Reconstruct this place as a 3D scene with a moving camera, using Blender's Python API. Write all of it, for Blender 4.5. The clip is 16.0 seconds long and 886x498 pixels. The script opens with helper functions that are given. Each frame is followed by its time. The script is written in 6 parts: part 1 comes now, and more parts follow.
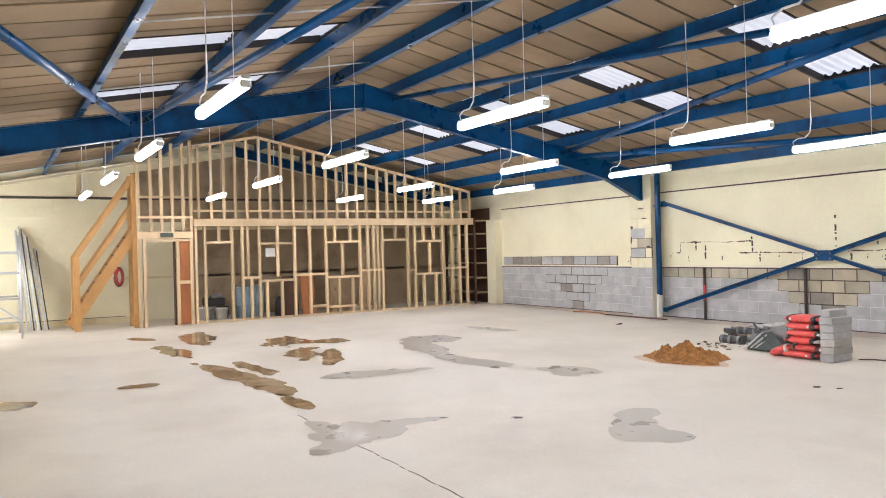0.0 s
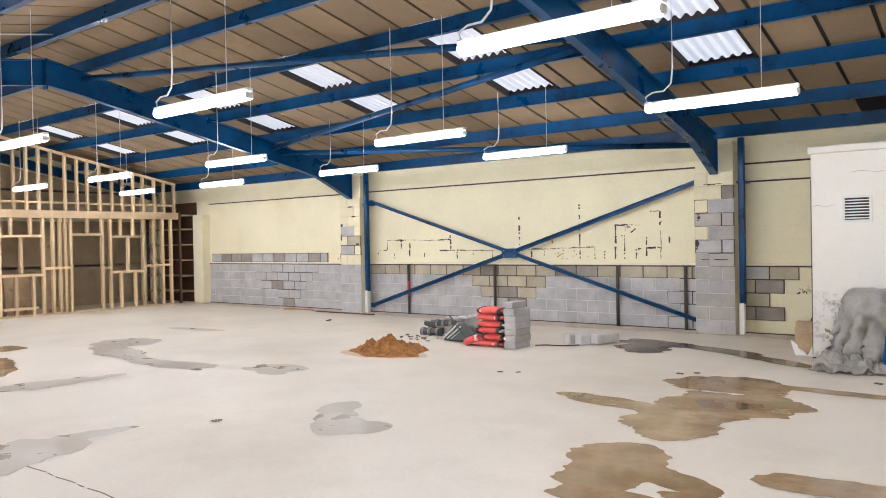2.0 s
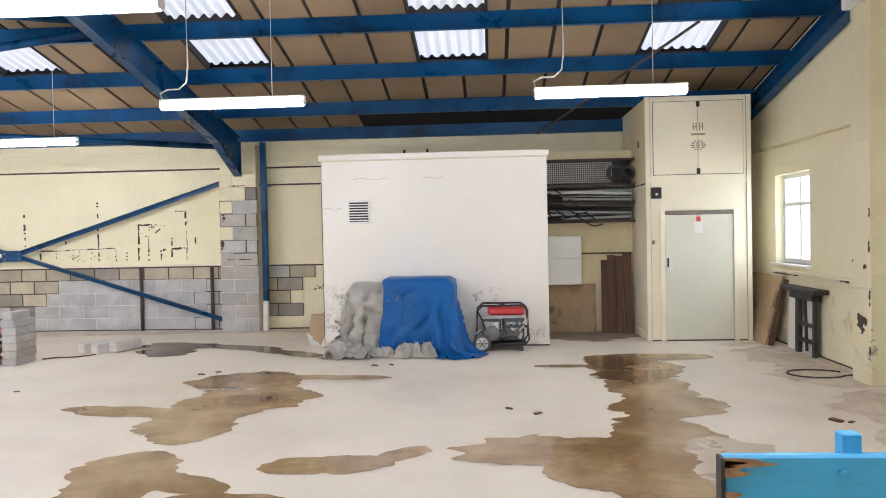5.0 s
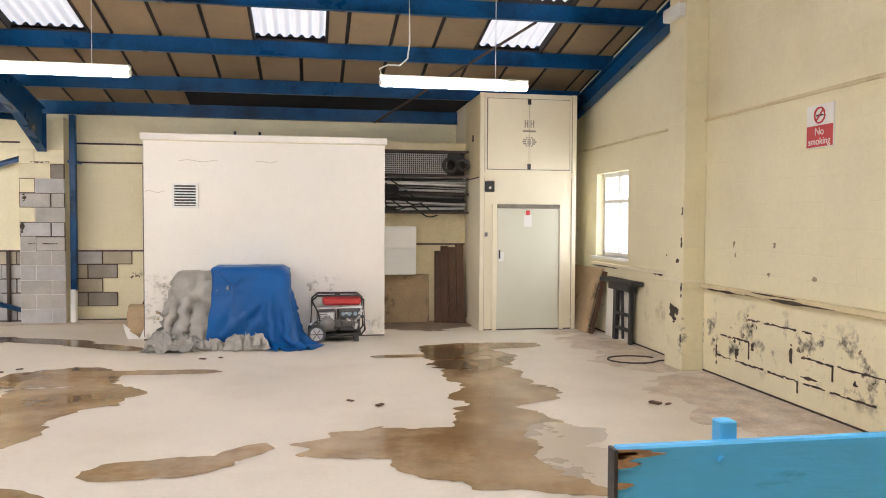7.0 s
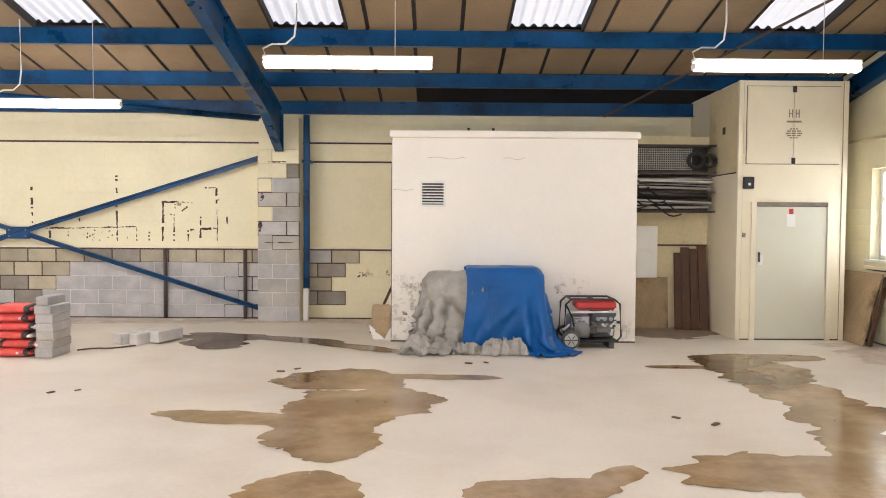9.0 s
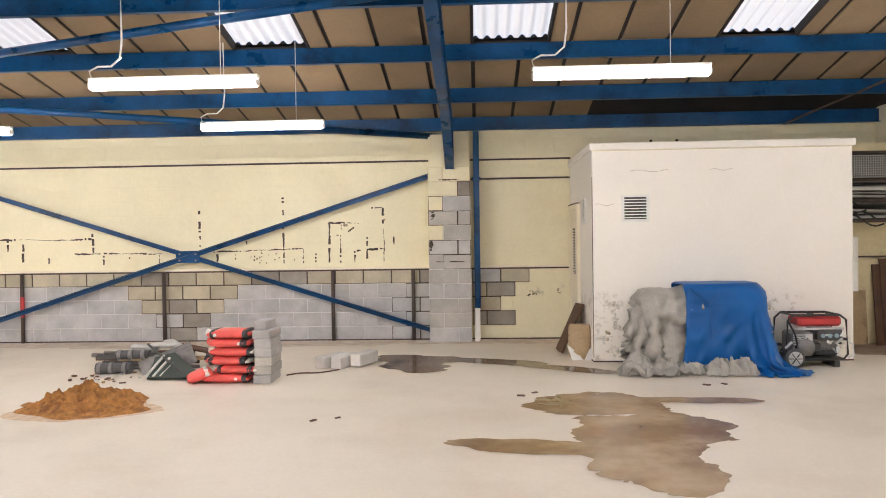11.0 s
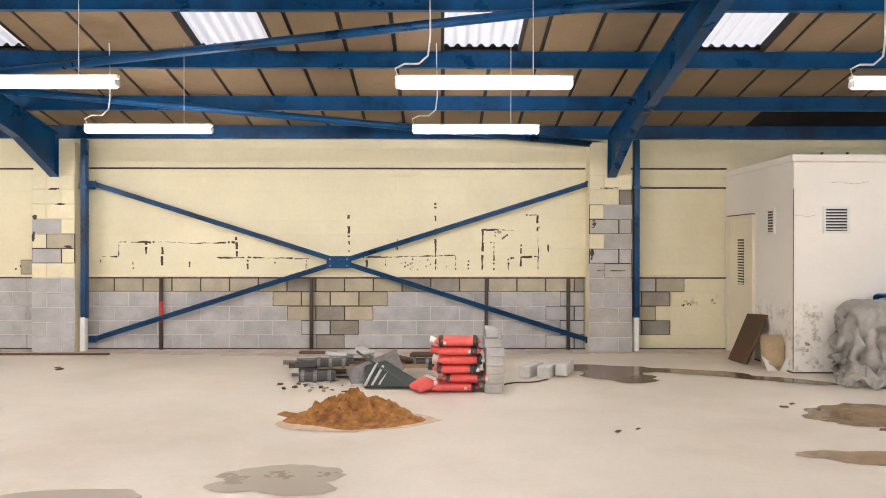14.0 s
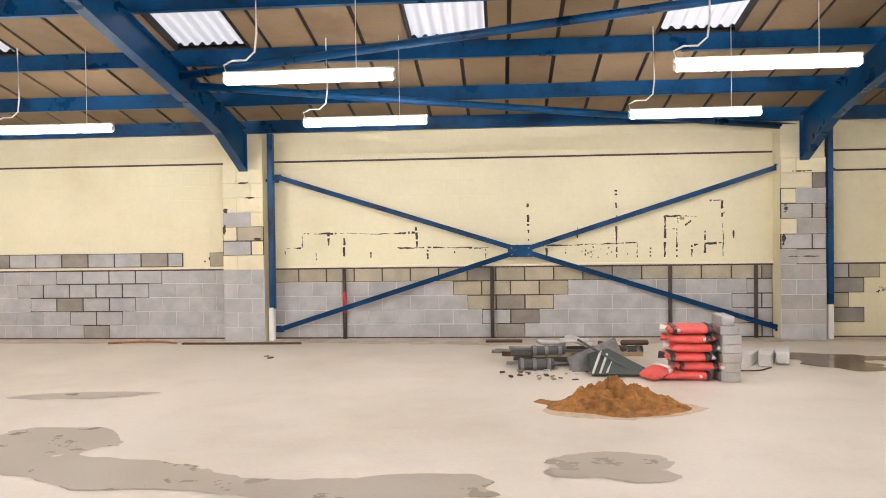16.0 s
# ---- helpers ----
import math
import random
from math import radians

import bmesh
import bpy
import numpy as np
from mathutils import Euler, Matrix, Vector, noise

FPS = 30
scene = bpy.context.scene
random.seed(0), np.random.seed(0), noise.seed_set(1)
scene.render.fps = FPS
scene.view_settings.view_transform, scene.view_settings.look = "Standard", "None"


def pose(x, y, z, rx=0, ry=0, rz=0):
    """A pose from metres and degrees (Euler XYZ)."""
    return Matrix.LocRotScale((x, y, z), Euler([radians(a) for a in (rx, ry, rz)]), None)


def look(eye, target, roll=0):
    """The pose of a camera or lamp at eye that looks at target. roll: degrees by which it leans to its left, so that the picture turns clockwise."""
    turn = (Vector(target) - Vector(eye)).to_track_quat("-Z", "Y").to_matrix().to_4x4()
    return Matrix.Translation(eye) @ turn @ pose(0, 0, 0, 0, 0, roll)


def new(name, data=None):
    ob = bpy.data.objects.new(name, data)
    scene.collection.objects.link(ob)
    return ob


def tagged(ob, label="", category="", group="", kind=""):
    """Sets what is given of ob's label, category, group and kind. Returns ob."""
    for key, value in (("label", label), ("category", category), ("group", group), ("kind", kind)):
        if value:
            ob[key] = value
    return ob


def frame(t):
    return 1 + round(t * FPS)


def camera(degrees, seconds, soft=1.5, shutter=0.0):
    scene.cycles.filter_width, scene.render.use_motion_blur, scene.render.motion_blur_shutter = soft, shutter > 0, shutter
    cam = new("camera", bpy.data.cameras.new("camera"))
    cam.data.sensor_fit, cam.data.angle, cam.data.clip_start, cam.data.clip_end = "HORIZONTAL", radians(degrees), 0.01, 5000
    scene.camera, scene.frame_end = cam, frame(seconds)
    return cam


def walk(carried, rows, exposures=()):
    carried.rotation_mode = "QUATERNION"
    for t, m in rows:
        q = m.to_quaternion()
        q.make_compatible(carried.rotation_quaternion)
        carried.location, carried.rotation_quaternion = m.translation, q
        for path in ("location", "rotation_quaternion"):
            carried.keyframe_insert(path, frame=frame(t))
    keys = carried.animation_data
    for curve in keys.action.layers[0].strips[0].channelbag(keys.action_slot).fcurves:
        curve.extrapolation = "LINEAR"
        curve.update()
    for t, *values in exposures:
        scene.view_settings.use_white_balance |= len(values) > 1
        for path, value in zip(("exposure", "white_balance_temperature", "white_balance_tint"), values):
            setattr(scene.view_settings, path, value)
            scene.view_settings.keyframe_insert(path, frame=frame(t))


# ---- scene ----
cam = camera(60.9, 16.0, soft=1.0)
METRES, EYE, TILT, LEAN, TURN = 9.375, 1.65, 0.0, 0.0, 59.0
ROWS = [
    (0.0, 0.0, 0.0, 0.0, 0.0, 0.08, 1.54),
    (0.5, 0.0036, 0.0004, 0.0005, -5.49, -0.18, 1.43),
    (1.0, 0.0073, 0.0011, -0.0002, -11.07, -0.41, 1.3),
    (1.5, 0.01, 0.001, -0.0003, -16.33, -0.55, 1.16),
    (2.0, 0.0123, 0.0002, -0.0009, -21.37, -0.62, 1.1),
    (2.5, 0.0144, 0.0002, -0.0006, -26.51, -0.69, 1.11),
    (3.0, 0.0171, -0.0017, -0.0008, -31.86, -0.74, 1.16),
    (3.5, 0.0207, -0.0041, -0.001, -37.48, -0.82, 1.24),
    (4.0, 0.0235, -0.0076, -0.0011, -43.24, -0.97, 1.27),
    (4.5, 0.0266, -0.0107, -0.0011, -49.27, -1.12, 1.25),
    (5.0, 0.0299, -0.0139, -0.0014, -55.42, -1.27, 1.16),
    (5.5, 0.0321, -0.0166, -0.0015, -61.16, -1.45, 0.94),
    (6.0, 0.0326, -0.0158, -0.0014, -65.69, -1.67, 0.53),
    (6.5, 0.0322, -0.0077, -0.0014, -68.44, -1.92, 0.08),
    (7.0, 0.0316, 0.0113, -0.0015, -68.85, -2.18, -0.30),
    (7.5, 0.0316, 0.0452, -0.0016, -66.35, -2.44, -0.47),
    (8.0, 0.0328, 0.0949, -0.0018, -62.16, -2.68, -0.48),
    (8.5, 0.0201, 0.1472, -0.0024, -59.97, -2.56, -0.38),
    (9.0, 0.006, 0.1989, -0.0046, -59.49, -2.19, -0.37),
    (9.5, -0.0103, 0.2513, -0.0041, -58.79, -1.79, -0.11),
    (10.0, -0.0332, 0.3008, -0.0025, -57.89, -1.31, 0.25),
    (10.6, -0.0618, 0.3607, -0.0029, -56.89, -0.96, 0.64),
    (11.2, -0.0922, 0.4208, -0.0038, -56.22, -0.88, 0.94),
    (11.8, -0.1243, 0.4797, -0.0047, -56.13, -0.90, 1.10),
    (12.5, -0.1639, 0.5451, -0.0052, -57.1, -0.83, 1.05),
    (13.0, -0.1943, 0.5888, -0.0043, -58.64, -0.63, 0.81),
    (13.5, -0.2181, 0.6339, -0.0044, -60.02, -0.34, 0.33),
    (14.0, -0.2397, 0.683, -0.0044, -59.23, -0.19, -0.04),
    (14.5, -0.2621, 0.7274, -0.0045, -57.72, -0.21, -0.35),
    (15.0, -0.2813, 0.7725, -0.0032, -56.2, -0.33, -0.24),
    (15.5, -0.3131, 0.812, -0.003, -55.23, -0.54, 0.18),
    (16.0, -0.3445, 0.8489, -0.006, -54.52, -0.9, 0.77),
]
walk(cam, [(t, pose(0, 0, EYE, TILT, LEAN, TURN) @ pose(METRES * x, METRES * y, METRES * z, 90 + pitch, roll, yaw)) for t, x, y, z, yaw, pitch, roll in ROWS],
     exposures=[(0.0, -0.08, 5950, 10), (5.0, 0.02, 5950, 10), (7.5, 0.07, 6550, 12), (10.0, 0.0, 6500, 12), (16.0, -0.07, 6500, 12)])

# ---- light ----
world = bpy.data.worlds.new("world")
scene.world = world
world.use_nodes = True
wn = world.node_tree.nodes
sky = wn.new("ShaderNodeTexSky")
sky.sky_type, sky.sun_disc, sky.sun_elevation, sky.sun_rotation = "NISHITA", False, radians(74), radians(68)
wn["Background"].inputs["Strength"].default_value = 0.15
world.node_tree.links.new(sky.outputs["Color"], wn["Background"].inputs["Color"])
sun = new("sun", bpy.data.lights.new("sun", "SUN"))
sun.data.energy, sun.data.angle, sun.data.color = 2.3, radians(30), (1.0, 0.95, 0.88)
sun.matrix_world = look((10, 10, 40), (0, 6, 0))
TUBE_GLOW = 62.0

# plan, metres
WN, WS, WE, WW = 13.2, -1.4, 4.3, -21.2      # inner faces of the walls
RIDGE, PITCH, TOP = 5.9, 0.2, 4.93           # ridge line, slope, height of the lining at the ridge
FRAMES = (-12.5, -4.03)
PURLINS = (0.65, 2.0, 3.33, 4.69, 6.05, 7.2)
SKY_X = [-18.47 + 2.965 * i for i in range(8)]
SKY_W = 0.93


def roof_z(y):
    return TOP - PITCH * abs(y - RIDGE)


# ---- materials ----
def material(name, color, rough=0.7, metal=0.0, vary=0.12, scale=3.0, fine=60.0, bump=0.15, second=None, second_at=(0.5, 0.65), second_scale=1.2, per_object=0.0, spec=0.5, stretch=(1, 1, 1)):
    m = bpy.data.materials.new(name)
    m.use_nodes = True
    n, l = m.node_tree.nodes, m.node_tree.links
    b = n["Principled BSDF"]
    b.inputs["Roughness"].default_value, b.inputs["Metallic"].default_value = rough, metal
    b.inputs["Specular IOR Level"].default_value = spec
    geo = n.new("ShaderNodeNewGeometry")
    mp = n.new("ShaderNodeMapping")
    mp.inputs["Scale"].default_value = stretch
    l.new(geo.outputs["Position"], mp.inputs["Vector"])

    def tex(sc, detail, rgh=0.6):
        t = n.new("ShaderNodeTexNoise")
        t.inputs["Scale"].default_value, t.inputs["Detail"].default_value, t.inputs["Roughness"].default_value = sc, detail, rgh
        l.new(mp.outputs["Vector"], t.inputs["Vector"])
        return t

    def ramp(src, lo, hi, a, c):
        r = n.new("ShaderNodeMapRange")
        r.inputs["From Min"].default_value, r.inputs["From Max"].default_value = lo, hi
        r.inputs["To Min"].default_value, r.inputs["To Max"].default_value = a, c
        l.new(src, r.inputs["Value"])
        return r.outputs["Result"]

    big, small = tex(scale, 5), tex(fine, 3)
    col = n.new("ShaderNodeRGB")
    col.outputs[0].default_value = (*color, 1)
    out = col.outputs[0]
    if second:
        patch = tex(second_scale, 6, 0.65)
        mix = n.new("ShaderNodeMix")
        mix.data_type = "RGBA"
        l.new(ramp(patch.outputs["Fac"], *second_at, 0, 1), mix.inputs["Factor"])
        l.new(out, mix.inputs["A"])
        mix.inputs["B"].default_value = (*second, 1)
        out = mix.outputs["Result"]
    hsv = n.new("ShaderNodeHueSaturation")
    l.new(out, hsv.inputs["Color"])
    f1 = ramp(big.outputs["Fac"], 0.3, 0.7, 1 - vary, 1 + vary)
    f2 = ramp(small.outputs["Fac"], 0.3, 0.7, 1 - vary * 0.5, 1 + vary * 0.5)
    mul = n.new("ShaderNodeMath")
    mul.operation = "MULTIPLY"
    l.new(f1, mul.inputs[0])
    l.new(f2, mul.inputs[1])
    val = mul.outputs[0]
    if per_object:
        oi = n.new("ShaderNodeObjectInfo")
        mul2 = n.new("ShaderNodeMath")
        mul2.operation = "MULTIPLY"
        l.new(val, mul2.inputs[0])
        l.new(ramp(oi.outputs["Random"], 0, 1, 1 - per_object, 1 + per_object), mul2.inputs[1])
        val = mul2.outputs[0]
    l.new(val, hsv.inputs["Value"])
    l.new(hsv.outputs["Color"], b.inputs["Base Color"])
    l.new(ramp(big.outputs["Fac"], 0.3, 0.7, max(rough - 0.1, 0.02), min(rough + 0.1, 1)), b.inputs["Roughness"])
    if bump:
        bp = n.new("ShaderNodeBump")
        bp.inputs["Strength"].default_value, bp.inputs["Distance"].default_value = bump, 0.01
        l.new(small.outputs["Fac"], bp.inputs["Height"])
        l.new(bp.outputs["Normal"], b.inputs["Normal"])
    return m


def glowing(name, color, strength):
    m = bpy.data.materials.new(name)
    m.use_nodes = True
    b = m.node_tree.nodes["Principled BSDF"]
    b.inputs["Base Color"].default_value = (*color, 1)
    b.inputs["Emission Color"].default_value = (*color, 1)
    b.inputs["Emission Strength"].default_value = strength
    return m


CONCRETE = material("floor_concrete", (0.70, 0.632, 0.53), 0.5, vary=0.07, scale=0.7, fine=25, bump=0.05, second=(0.59, 0.508, 0.405), second_at=(0.47, 0.72), second_scale=0.45)
WET = material("brown_puddle", (0.225, 0.132, 0.055), 0.14, spec=0.32, vary=0.2, scale=1.6, fine=9, bump=0.0, second=(0.395, 0.28, 0.16), second_at=(0.42, 0.62), second_scale=1.1)
DARKWET = material("dark_puddle", (0.12, 0.072, 0.036), 0.15, spec=0.38, vary=0.25, scale=2.0, fine=9, bump=0.0)
DAMP = material("damp_concrete", (0.40, 0.352, 0.285), 0.32, spec=0.35, vary=0.06, scale=2.5, fine=30, bump=0.02, second=(0.43, 0.375, 0.30), second_at=(0.38, 0.75), second_scale=1.7)
JOINT = material("dark_joint", (0.22, 0.19, 0.15), 0.9, vary=0.3, scale=8)
CREAM = material("cream_wall_paint", (0.80, 0.735, 0.515), 0.75, vary=0.05, scale=0.9, fine=22, bump=0.12, second=(0.74, 0.66, 0.44), second_at=(0.52, 0.75), second_scale=0.8)
def coursing(m):
    """Faint block courses showing through paint on upright walls."""
    n, l = m.node_tree.nodes, m.node_tree.links
    geo, sep, add, com = n.new("ShaderNodeNewGeometry"), n.new("ShaderNodeSeparateXYZ"), n.new("ShaderNodeMath"), n.new("ShaderNodeCombineXYZ")
    l.new(geo.outputs["Position"], sep.inputs[0])
    l.new(sep.outputs[0], add.inputs[0])
    l.new(sep.outputs[1], add.inputs[1])
    l.new(add.outputs[0], com.inputs[0])
    l.new(sep.outputs[2], com.inputs[1])
    br = n.new("ShaderNodeTexBrick")
    br.inputs["Scale"].default_value, br.inputs["Mortar Size"].default_value, br.inputs["Mortar Smooth"].default_value = 1.0, 0.006, 0.6
    br.inputs["Brick Width"].default_value, br.inputs["Row Height"].default_value = 0.45, 0.225
    l.new(com.outputs[0], br.inputs["Vector"])
    b = n["Principled BSDF"]
    bp = n.new("ShaderNodeBump")
    bp.invert = True
    bp.inputs["Strength"].default_value, bp.inputs["Distance"].default_value = 0.35, 0.006
    l.new(br.outputs["Fac"], bp.inputs["Height"])
    l.new(b.inputs["Normal"].links[0].from_socket, bp.inputs["Normal"])
    l.new(bp.outputs["Normal"], b.inputs["Normal"])
    return m


def by_island(m, spread):
    """A tone of its own for each loose piece of a mesh."""
    n, l = m.node_tree.nodes, m.node_tree.links
    b = n["Principled BSDF"]
    src = b.inputs["Base Color"].links[0].from_socket
    geo, rng, hsv = n.new("ShaderNodeNewGeometry"), n.new("ShaderNodeMapRange"), n.new("ShaderNodeHueSaturation")
    rng.inputs["To Min"].default_value, rng.inputs["To Max"].default_value = 1 - spread, 1 + spread
    l.new(geo.outputs["Random Per Island"], rng.inputs["Value"])
    l.new(rng.outputs["Result"], hsv.inputs["Value"])
    l.new(src, hsv.inputs["Color"])
    l.new(hsv.outputs["Color"], b.inputs["Base Color"])


def mouldy(m, axis_from, axis_to, z_from, z_to, color, scale, at, axis=1, soft=0.5):
    """Soft mould and damp over one stretch of an upright wall, along x (axis 0) or y (axis 1)."""
    n, l = m.node_tree.nodes, m.node_tree.links
    b = n["Principled BSDF"]
    src = b.inputs["Base Color"].links[0].from_socket
    geo, sep, tex = n.new("ShaderNodeNewGeometry"), n.new("ShaderNodeSeparateXYZ"), n.new("ShaderNodeTexNoise")
    l.new(geo.outputs["Position"], sep.inputs[0])
    tex.inputs["Scale"].default_value, tex.inputs["Detail"].default_value, tex.inputs["Roughness"].default_value = scale, 9, 0.68
    l.new(geo.outputs["Position"], tex.inputs["Vector"])
    def span(src, a, c, fade):
        up, down, mul = n.new("ShaderNodeMapRange"), n.new("ShaderNodeMapRange"), n.new("ShaderNodeMath")
        up.inputs["From Min"].default_value, up.inputs["From Max"].default_value = a, a + fade
        down.inputs["From Min"].default_value, down.inputs["From Max"].default_value = c, c - fade
        mul.operation = "MULTIPLY"
        for k, r in enumerate((up, down)):
            l.new(src, r.inputs["Value"])
            l.new(r.outputs["Result"], mul.inputs[k])
        return mul.outputs[0]
    spot = n.new("ShaderNodeMapRange")
    spot.inputs["From Min"].default_value, spot.inputs["From Max"].default_value = at
    l.new(tex.outputs["Fac"], spot.inputs["Value"])
    m1, m2, mix = n.new("ShaderNodeMath"), n.new("ShaderNodeMath"), n.new("ShaderNodeMix")
    m1.operation = m2.operation = "MULTIPLY"
    l.new(span(sep.outputs[axis], axis_from, axis_to, soft), m1.inputs[0])
    l.new(span(sep.outputs[2], z_from, z_to, 0.2), m1.inputs[1])
    l.new(m1.outputs[0], m2.inputs[0])
    l.new(spot.outputs["Result"], m2.inputs[1])
    mix.data_type = "RGBA"
    l.new(m2.outputs[0], mix.inputs["Factor"])
    l.new(src, mix.inputs["A"])
    mix.inputs["B"].default_value = (*color, 1)
    l.new(mix.outputs["Result"], b.inputs["Base Color"])


coursing(CREAM)
DAMPCREAM = CREAM.copy()
DAMPCREAM.name = "damp_cream_wall_paint"
mouldy(DAMPCREAM, 4.0, 8.6, 0.1, 0.86, (0.07, 0.055, 0.04), 4.5, (0.54, 0.66))
mouldy(DAMPCREAM, 8.0, 12.5, 0.1, 0.9, (0.3, 0.24, 0.14), 3.0, (0.55, 0.75))
OLDCREAM = material("stained_cream_paint", (0.70, 0.60, 0.37), 0.8, vary=0.1, scale=1.2, fine=22, bump=0.15, second=(0.42, 0.33, 0.19), second_at=(0.56, 0.78), second_scale=1.6)
WHITE = material("white_wall_paint", (0.87, 0.83, 0.755), 0.7, vary=0.03, scale=0.8, fine=30, bump=0.05)
DIRTYWHITE = WHITE.copy()
DIRTYWHITE.name = "dirty_white_wall_paint"
mouldy(DIRTYWHITE, -2.3, -1.6, -0.1, 0.95, (0.22, 0.18, 0.12), 6.0, (0.5, 0.68), 0, 0.25)
mouldy(DIRTYWHITE, -0.2, 0.5, 0.5, 0.95, (0.3, 0.25, 0.18), 7.0, (0.54, 0.7), 0, 0.2)
mouldy(DIRTYWHITE, 0.8, 1.1, -0.1, 0.35, (0.3, 0.24, 0.16), 8.0, (0.5, 0.68), 0, 0.1)
mouldy(CREAM, -3.1, -2.2, 0.55, 0.9, (0.1, 0.08, 0.05), 4.0, (0.55, 0.68), 0, 0.2)
OFFWHITE = material("off_white_paint", (0.84, 0.765, 0.585), 0.6, vary=0.04, scale=1.5, fine=40, bump=0.05)
DOORPAINT = material("grey_green_door_paint", (0.66, 0.645, 0.53), 0.5, vary=0.03, scale=1.0, fine=40, bump=0.03)
GREYBLOCK = material("grey_concrete_block", (0.45, 0.438, 0.428), 0.9, vary=0.16, scale=4, fine=70, bump=0.3, per_object=0.08)
TANBLOCK = material("tan_concrete_block", (0.44, 0.385, 0.28), 0.9, vary=0.15, scale=4, fine=70, bump=0.3, per_object=0.14)
DARKBLOCK = material("dark_concrete_block", (0.29, 0.26, 0.22), 0.9, vary=0.2, scale=4, fine=70, bump=0.3, per_object=0.15)
CREAMBLOCK = material("cream_painted_block", (0.78, 0.715, 0.50), 0.8, vary=0.08, scale=4, fine=60, bump=0.25, per_object=0.05)
WARMBLOCK = material("warm_grey_concrete_block", (0.43, 0.405, 0.365), 0.9, vary=0.16, scale=3, fine=60, bump=0.3, per_object=0.08)
MORTAR = material("pale_mortar", (0.62, 0.60, 0.57), 0.95, vary=0.1, scale=6)
BLUE = material("blue_steel_paint", (0.001, 0.052, 0.155), 0.34, spec=0.25, vary=0.25, scale=2.2, fine=30, bump=0.05, second=(0.001, 0.02, 0.06), second_at=(0.48, 0.66), second_scale=1.3)
LINING = material("tan_roof_lining", (0.252, 0.178, 0.102), 0.85, vary=0.12, scale=1.3, fine=35, bump=0.15, second=(0.20, 0.13, 0.065), second_at=(0.54, 0.72), second_scale=0.8)
by_island(LINING, 0.13)
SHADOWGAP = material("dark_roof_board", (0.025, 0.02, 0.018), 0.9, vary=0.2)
PINE = material("sawn_pine", (0.66, 0.49, 0.29), 0.7, vary=0.12, scale=3, fine=50, bump=0.2, per_object=0.22, stretch=(1, 1, 0.25))
REDWOOD = material("orange_brown_timber", (0.42, 0.155, 0.05), 0.6, vary=0.2, scale=4, fine=40, bump=0.15, stretch=(1, 1, 0.2))
STAIRWOOD = material("honey_stair_timber", (0.55, 0.30, 0.10), 0.6, vary=0.12, scale=4, fine=40, bump=0.15, per_object=0.08)
DARKWOOD = material("dark_brown_wood", (0.10, 0.05, 0.028), 0.7, vary=0.3, scale=3, fine=30, bump=0.15)
BOARD = material("worn_plywood", (0.40, 0.29, 0.17), 0.8, vary=0.2, scale=2, fine=30, bump=0.15, second=(0.14, 0.09, 0.05), second_at=(0.55, 0.68), second_scale=2.2)
BLACK = material("blackened_iron", (0.03, 0.028, 0.027), 0.6, vary=0.3, scale=6)
RUSTBAR = material("dark_rusty_pipe", (0.07, 0.05, 0.04), 0.7, vary=0.3, scale=6)
REDPAINT = material("red_paint", (0.55, 0.05, 0.05), 0.5, vary=0.1)
PLASTIC = material("white_plastic", (0.80, 0.79, 0.75), 0.4, vary=0.03, bump=0.0)
ALU = material("dull_aluminium", (0.62, 0.62, 0.62), 0.4, metal=0.6, vary=0.1, scale=6)
STEEL = material("grey_engine_metal", (0.25, 0.24, 0.235), 0.45, metal=0.5, vary=0.25, scale=9)
RUBBER = material("grey_rubber", (0.09, 0.09, 0.09), 0.8, vary=0.2, scale=10)
SAND = material("orange_building_sand", (0.40, 0.185, 0.05), 0.95, vary=0.35, scale=12, fine=90, bump=0.6, second=(0.25, 0.105, 0.028), second_at=(0.45, 0.62), second_scale=7)
REDBAG = material("red_plastic_sack", (0.80, 0.115, 0.10), 0.4, vary=0.12, scale=7, fine=25, bump=0.3)
DARKBAG = material("black_sack_print", (0.04, 0.04, 0.045), 0.45, vary=0.4, scale=10)
TARPBLUE = material("blue_tarpaulin", (0.002, 0.092, 0.32), 0.42, spec=0.3, vary=0.12, scale=2, fine=120, bump=0.12)
TARPGREY = material("grey_tarpaulin", (0.37, 0.35, 0.31), 0.45, vary=0.2, scale=4, fine=60, bump=0.3)
SKYBLUE = material("light_blue_board_paint", (0.08, 0.45, 0.83), 0.5, vary=0.06, scale=5, fine=40, bump=0.15, second=(0.04, 0.30, 0.62), second_at=(0.62, 0.7), second_scale=7, stretch=(0.4, 1, 1.6))
RAWWOOD = material("splintered_wood", (0.38, 0.22, 0.12), 0.8, vary=0.35, scale=14)
CABLE = material("black_cable", (0.02, 0.02, 0.02), 0.6, vary=0.1)
WHITECABLE = material("white_cable", (0.75, 0.74, 0.72), 0.5, vary=0.05, bump=0)
PALEBLUE = material("pale_blue_drum", (0.30, 0.40, 0.47), 0.5, vary=0.15, scale=4)
GREEN = material("dark_green_plastic", (0.045, 0.06, 0.05), 0.5, vary=0.2)
TUBE = glowing("lit_tube", (1.0, 0.97, 0.985), TUBE_GLOW)

